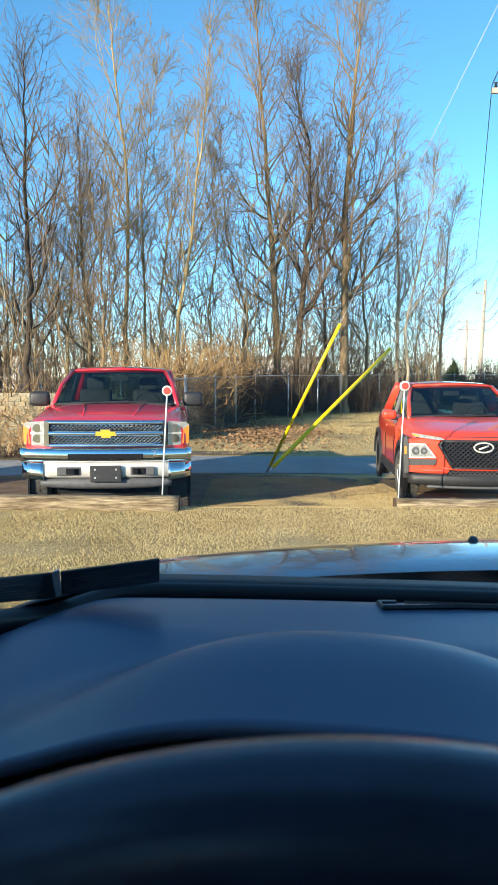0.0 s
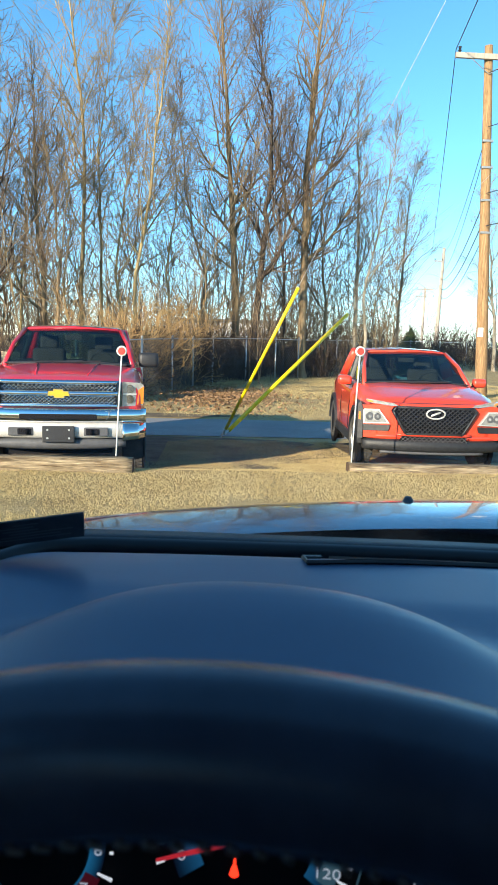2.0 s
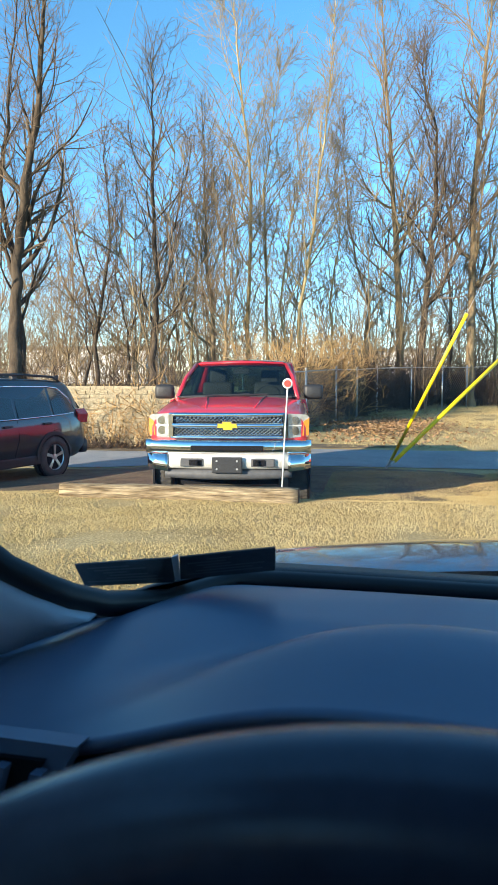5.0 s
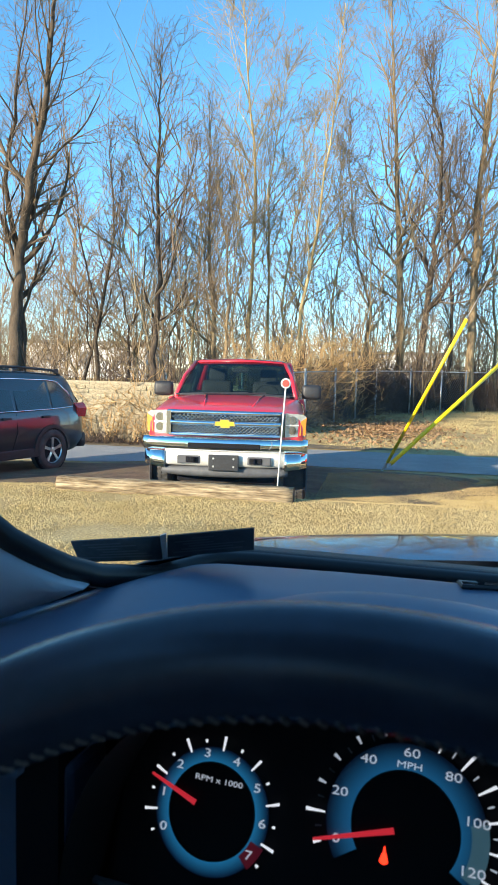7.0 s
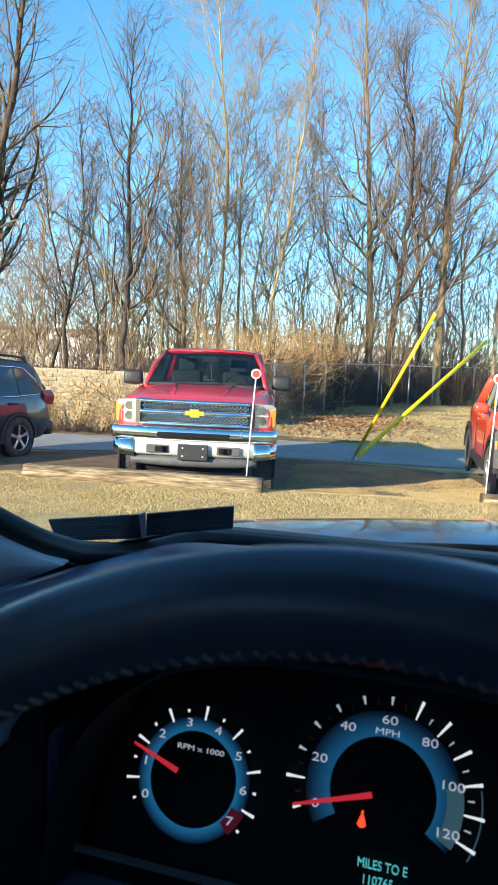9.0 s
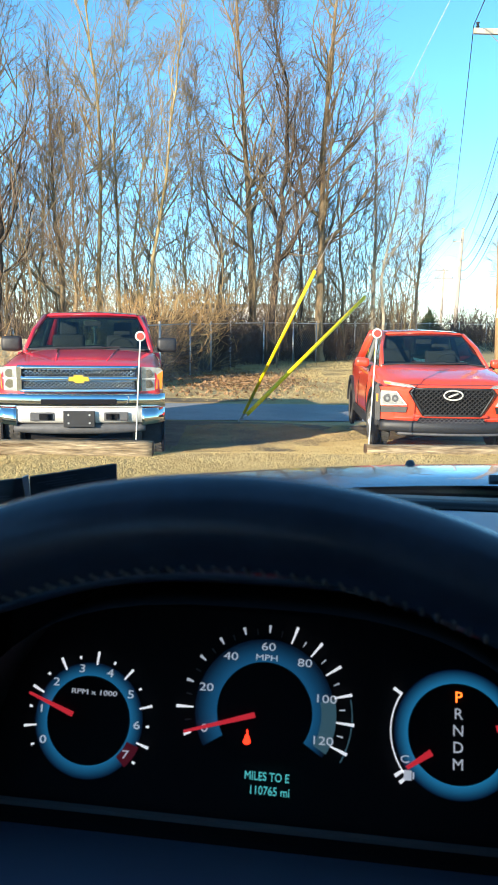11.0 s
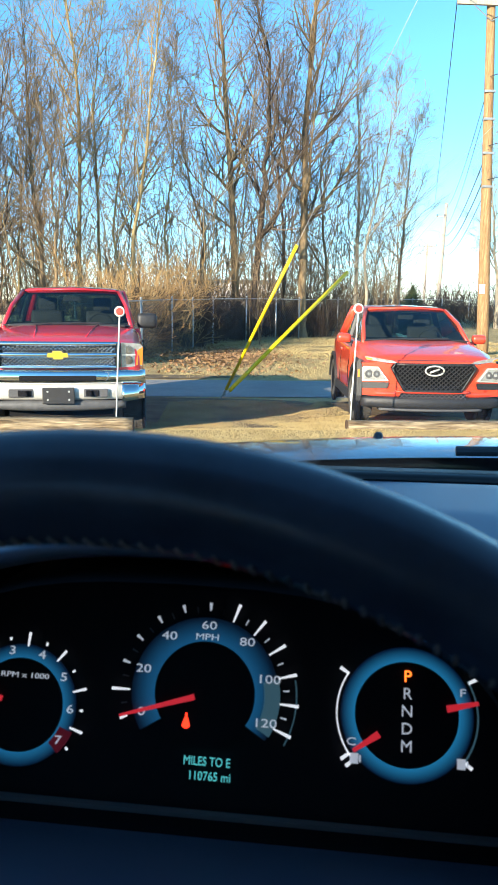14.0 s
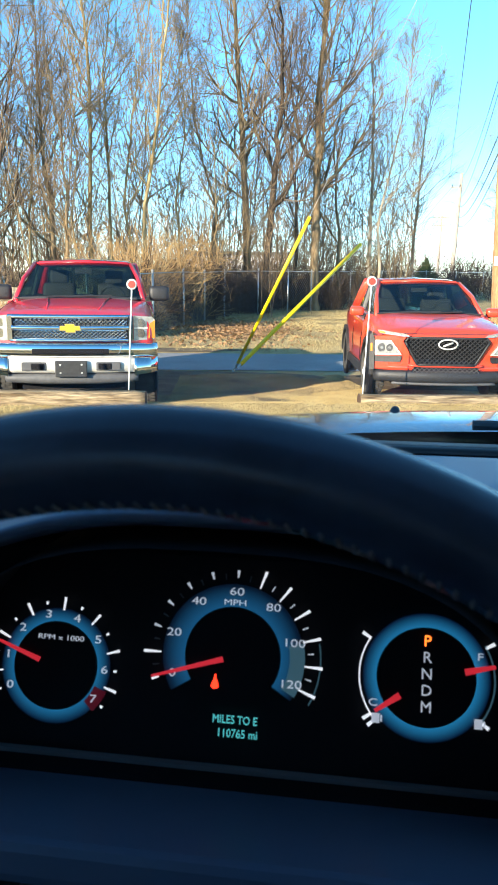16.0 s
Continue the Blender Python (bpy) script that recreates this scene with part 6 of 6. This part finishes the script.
for s in (-1, 1):
    part("lamp_surround", slab([(s * 0.895, 0.42), (s * 0.955, 0.42), (s * 0.965, 0.86), (s * 0.935, 0.9), (s * 0.9, 0.8)], -0.01, 0.3, KB), M_BLACK, kona, "black cladding beside the headlamp")
    part("lamp_recess", slab([(s * 0.58, 0.53), (s * 0.885, 0.52), (s * 0.9, 0.6), (s * 0.56, 0.605)], 0.008, 0.2, KB), M_BLACK, kona, "black recess under the headlamp")
    lamp = part("headlamp", slab([(s * 0.565, 0.625), (s * 0.89, 0.612), (s * 0.9, 0.77), (s * 0.885, 0.8), (s * 0.7, 0.8)], 0.0, 0.1, KB), M_SILVER, kona, "pale-framed square headlamp")
    part("lens", slab([(s * 0.6, 0.64), (s * 0.875, 0.628), (s * 0.885, 0.785), (s * 0.708, 0.786)], -0.006, 0.08, KB), M_LAMP, lamp, "clear lamp lens")
    for x, r in ((0.81, 0.047), (0.715, 0.04)):
        part("reflector", tubed([(s * x, KB * x * x - 0.016, 0.708), (s * x, KB * x * x - 0.004, 0.708)], [r, r + 0.006], 18), M_DARKGREY, lamp)
        part("bulb", tubed([(s * x, KB * x * x - 0.022, 0.708), (s * x, KB * x * x - 0.014, 0.708)], [r * 0.4, r * 0.5], 14), M_LAMP, lamp)
    part("side_marker", slab([(s * 0.925, 0.66), (s * 0.95, 0.66), (s * 0.952, 0.76), (s * 0.927, 0.76)], -0.016, 0.05, KB), M_AMBER, kona)
    drl = part("running_lamp", slab([(s * 0.47, 0.855), (s * 0.56, 0.852), (s * 0.84, 0.885), (s * 0.87, 0.925), (s * 0.84, 0.93), (s * 0.52, 0.885)], 0.012, 0.1, KB), M_LAMP, kona, "slim running lamp")
    part("turn_lamp", slab([(s * 0.77, 0.885), (s * 0.85, 0.895), (s * 0.86, 0.92), (s * 0.79, 0.91)], 0.004, 0.06, KB), M_AMBER, drl)
    mr = part("mirror", boxed((s * 0.98, 1.5, 1.1), (0.2, 0.12, 0.13), bevel=0.045), M_ORANGE, kona, smooth=True)
    part("mirror_foot", boxed((s * 0.9, 1.52, 1.04), (0.1, 0.08, 0.04), bevel=0.015), M_BLACK, mr)
    for y in (0.82, 3.42):
        arch = [(0.39 * math.cos(math.pi * k / 16), 0.39 * math.sin(math.pi * k / 16)) for k in range(17)] + [(0.47 * math.cos(math.pi * k / 16), 0.46 * math.sin(math.pi * k / 16)) for k in range(16, -1, -1)]
        bm = prism(bmesh.new(), arch, 0.05, Matrix.Translation((s * 0.905 - 0.025, y, 0.33)) @ Matrix(((0, 0, 1, 0), (1, 0, 0, 0), (0, 1, 0, 0), (0, 0, 0, 1))))
        part("arch_cladding", bm, M_BLACK, kona)
        part("wheel_well", tubed([(s * 0.86, y, 0.34), (s * 0.907, y, 0.34)], 0.4, 32), M_INNER, kona)
        road_wheel(kona, s * 0.81, y, 0.335, 0.215, s, 5, steer=4 if y < 2 else 0)
    part("sill_cladding", boxed((s * 0.895, 2.12, 0.3), (0.04, 2.0, 0.14), bevel=0.015), M_BLACK, kona)
    part("door_gap", tubed([(s * 0.905, 1.55, 0.4), (s * 0.907, 1.52, 0.7), (s * 0.86, 1.5, 1.04)], 0.005, 5), M_INNER, kona)
    part("door_gap", tubed([(s * 0.905, 2.5, 0.38), (s * 0.907, 2.5, 0.7), (s * 0.86, 2.48, 1.06)], 0.005, 5), M_INNER, kona)
    part("door_handle", boxed((s * 0.91, 2.35, 0.9), (0.03, 0.18, 0.035), bevel=0.01), M_ORANGE, kona)
    part("wiper", tubed([(s * 0.15 - 0.3, 1.06, 1.105), (s * 0.15 + 0.28, 1.09, 1.125)], 0.009, 6), M_BLACK, kona)

# --- dark wagon standing across ---
suv = thing("estate_suv", "dark grey estate SUV with black roof rails, parked", "car", at=pose(-6.16, 13.89, -0.47, 0, 0, 162.5))
S = lambda w, sill, belt, top, tw: [(0, sill), (w * 0.92, sill), (w * 0.99, sill + 0.12), (w, 0.72), (w * 0.985, belt - 0.1), (w * 0.95, belt), (tw + 0.02, top - 0.1), (tw - 0.06, top - 0.02), (0, top)]
part("body", body_loft([(0.0, S(0.72, 0.5, 1.0, 1.12, 0.66)), (0.1, S(0.86, 0.42, 1.04, 1.38, 0.66)), (0.35, S(0.93, 0.34, 1.08, 1.68, 0.68)), (0.7, S(0.95, 0.3, 1.1, 1.75, 0.7)), (1.6, S(0.95, 0.28, 1.09, 1.79, 0.71)), (2.8, S(0.95, 0.28, 1.07, 1.77, 0.7)), (3.3, S(0.95, 0.28, 1.06, 1.6, 0.7)), (3.9, S(0.94, 0.28, 1.05, 1.14, 0.75)), (4.6, S(0.9, 0.32, 0.98, 1.04, 0.7)), (4.95, S(0.72, 0.42, 0.8, 0.9, 0.6))]), M_SUV, suv, "dark grey metallic body", smooth=True)
def side_glass(pts, s):
    """Window on the leaning flank; pts are (y, z)."""
    bm = bmesh.new()
    lean = lambda z: 0.912 - 0.195 * (z - 1.08) / 0.57
    a = [bm.verts.new((s * (lean(z) + 0.012), y, z)) for y, z in pts]
    b = [bm.verts.new((s * (lean(z) - 0.03), y, z)) for y, z in pts]
    bm.faces.new(a)
    for k in range(len(pts)):
        bm.faces.new((a[k], a[(k + 1) % len(pts)], b[(k + 1) % len(pts)], b[k]))
    bmesh.ops.recalc_face_normals(bm, faces=bm.faces[:])
    return bm


M_TINT = mat("tinted_window", (0.012, 0.013, 0.014), 0.06, spec=0.8)
for s in (-1, 1):
    for pts in ([(0.42, 1.16), (0.98, 1.13), (0.98, 1.6), (0.75, 1.58), (0.52, 1.4)], [(1.04, 1.12), (1.86, 1.11), (1.86, 1.63), (1.04, 1.61)], [(1.94, 1.11), (2.95, 1.1), (3.3, 1.12), (2.75, 1.6), (1.94, 1.63)]):
        part("side_window", side_glass(pts, s), M_TINT, suv, "dark tinted side window")
    ln = lambda z: 0.912 - 0.195 * (z - 1.08) / 0.57 + 0.016
    part("window_trim", tubed([(s * ln(z), y, z) for y, z in ((3.35, 1.1), (2.9, 1.09), (1.9, 1.095), (1.0, 1.11), (0.46, 1.14), (0.4, 1.2), (0.5, 1.41), (0.74, 1.6), (1.0, 1.625), (1.9, 1.65), (2.74, 1.62))], 0.011, 6), M_CHROME, suv, "bright window trim", smooth=True)
    rail_ = part("roof_rail", tubed([(s * 0.62, 0.5, 1.71), (s * 0.62, 0.7, 1.8), (s * 0.62, 1.6, 1.85), (s * 0.62, 2.6, 1.84), (s * 0.62, 2.9, 1.76)], 0.022, 8), M_BLACK, suv, "black roof rail", smooth=True)
    for y in (0.6, 1.65, 2.75):
        part("rail_foot", boxed((s * 0.62, y, 1.79), (0.05, 0.12, 0.08), bevel=0.015), M_BLACK, rail_)
    part("tail_lamp", slab([(s * 0.6, 0.98), (s * 0.9, 0.94), (s * 0.935, 1.1), (s * 0.84, 1.2), (s * 0.62, 1.16)], 0.02, 0.28, 0.06), M_REDLAMP, suv, "red tail lamp")
    for y in (1.05, 3.93):
        arch = [(0.4 * math.cos(math.pi * k / 16), 0.4 * math.sin(math.pi * k / 16)) for k in range(17)] + [(0.46 * math.cos(math.pi * k / 16), 0.46 * math.sin(math.pi * k / 16)) for k in range(16, -1, -1)]
        part("arch_cladding", prism(bmesh.new(), arch, 0.05, Matrix.Translation((s * 0.95 - 0.025, y, 0.37)) @ Matrix(((0, 0, 1, 0), (1, 0, 0, 0), (0, 1, 0, 0), (0, 0, 0, 1)))), M_BLACK, suv)
        part("wheel_well", tubed([(s * 0.9, y, 0.38), (s * 0.953, y, 0.38)], 0.41, 32), M_INNER, suv)
        road_wheel(suv, s * 0.865, y, 0.37, 0.24, s, 5)
    for y in (1.1, 2.05):
        part("door_handle", boxed((s * 0.955, y + 0.1, 0.98), (0.035, 0.2, 0.04), bevel=0.012), M_BLACK, suv)
    for y in (1.02, 1.9, 3.0):
        part("door_gap", tubed([(s * 0.94, y + 0.12, 0.42), (s * 0.957, y, 0.75), (s * 0.915, y, 1.06)], 0.006, 5), M_INNER, suv)
    part("sill_cladding", boxed((s * 0.935, 2.45, 0.36), (0.05, 2.1, 0.16), bevel=0.02), M_BLACK, suv)
    mr = part("mirror", boxed((s * 1.03, 2.95, 1.12), (0.2, 0.14, 0.15), bevel=0.045), M_SUV, suv, smooth=True)
part("rear_bumper", strip(-0.85, 0.85, 0.36, 0.62, -0.06, 0.2, 0.1, 14, 0.04), M_BLACK, suv, smooth=True)
part("rear_screen", quad(bmesh.new(), (-0.7, 0.03, 1.2), (0.7, 0.03, 1.2), (0.58, 0.32, 1.64), (-0.58, 0.32, 1.64), bow=0.03), M_TINT, suv)

# ---- grass blades ----
def blades(name, label, count, areas, seed, h0, h1, material):
    rng = random.Random(seed)
    v, f = [], []
    total = sum(a[4] for a in areas)
    for x0, x1, y0, y1, share in areas:
        for k in range(int(count * share / total)):
            x, y = rng.uniform(x0, x1), rng.uniform(y0, y1)
            if noise.noise((x * 0.9, y * 0.9, seed)) < -0.25 + 0.3 * rng.random() - 0.15:
                continue
            z = ground_z(x, y) + 0.002
            h, a = rng.uniform(h0, h1), rng.uniform(0, 6.283)
            w = rng.uniform(0.0016, 0.0034) * (1 + y / 30)
            lx, ly = rng.gauss(0, 0.6) * h, rng.gauss(0, 0.6) * h
            b = len(v)
            dx, dy = math.cos(a) * w, math.sin(a) * w
            v += [(x - dx, y - dy, z), (x + dx, y + dy, z), (x + lx, y + ly, z + h)]
            f.append((b, b + 1, b + 2))
    me = bpy.data.meshes.new(name)
    me.from_pydata(v, [], f)
    me.materials.append(material)
    return tagged(new(name, me), label, "grass", kind="stuff")


blades("grass", "short dry tan winter grass blades", 420000, [(-6.5, 6.5, 4.6, 8.6, 3.6), (-5.5, 7.5, 8.6, 10.2, 1.3), (-0.6, 2.3, 9.5, 13.4, 1.0), (5, 9, 9, 14, 0.5)], 21, 0.007, 0.026, M_BLADE)
blades("verge_grass", "pale winter grass on the far verge", 60000, [(-1.0, 12, 18.0, 33, 1.0)], 22, 0.03, 0.08, M_BLADE)

# fallen leaves under the fence
rng = random.Random(31)
v, f = [], []
for k in range(3600):
    x, y = rng.gauss(0.4, 1.0), rng.gauss(22.8, 2.0)
    if y < 18.2:
        continue
    z = ground_z(x, y) + rng.uniform(0.012, 0.05)
    m = pose(x, y, z, rng.gauss(0, 25), rng.gauss(0, 25), rng.uniform(0, 360))
    s = rng.uniform(0.04, 0.08)
    b = len(v)
    v += [m @ Vector(p) for p in ((-s, 0, 0), (0, -0.6 * s, 0.01), (s, 0, 0), (0, 0.6 * s, 0.01))]
    f.append((b, b + 1, b + 2, b + 3))
me = bpy.data.meshes.new("fallen_leaves")
me.from_pydata(v, [], f)
me.materials.append(M_LEAFLITTER)
tagged(new("fallen_leaves", me), "scattered brown fallen leaves below the fence", "leaves", kind="stuff")

# ---- stones of the old wall ----
rng = random.Random(17)
stone_meshes = []
for k in range(10):
    bm = boxed((0, 0, 0), (1, 1, 1))
    for q in bm.verts:
        q.co += Vector((rng.uniform(-0.05, 0.05), rng.uniform(-0.12, 0.12), rng.uniform(-0.07, 0.07)))
    me = bpy.data.meshes.new("stone")
    bm.to_mesh(me)
    bm.free()
    me.materials.append(M_STONE)
    stone_meshes.append(me)
z = -0.6
while z < 1.0:
    h = rng.uniform(0.1, 0.17)
    x = -8.9 + rng.uniform(-0.2, 0)
    while x < -3.3:
        w = rng.uniform(0.18, 0.5)
        o = new("stone", rng.choice(stone_meshes))
        o.parent = wall
        o.location = (x + w / 2, 18.46 + rng.uniform(-0.012, 0.01), min(z + h / 2, 0.98))
        o.scale = (w - 0.02, 0.06, h - 0.018)
        x += w
    z += h
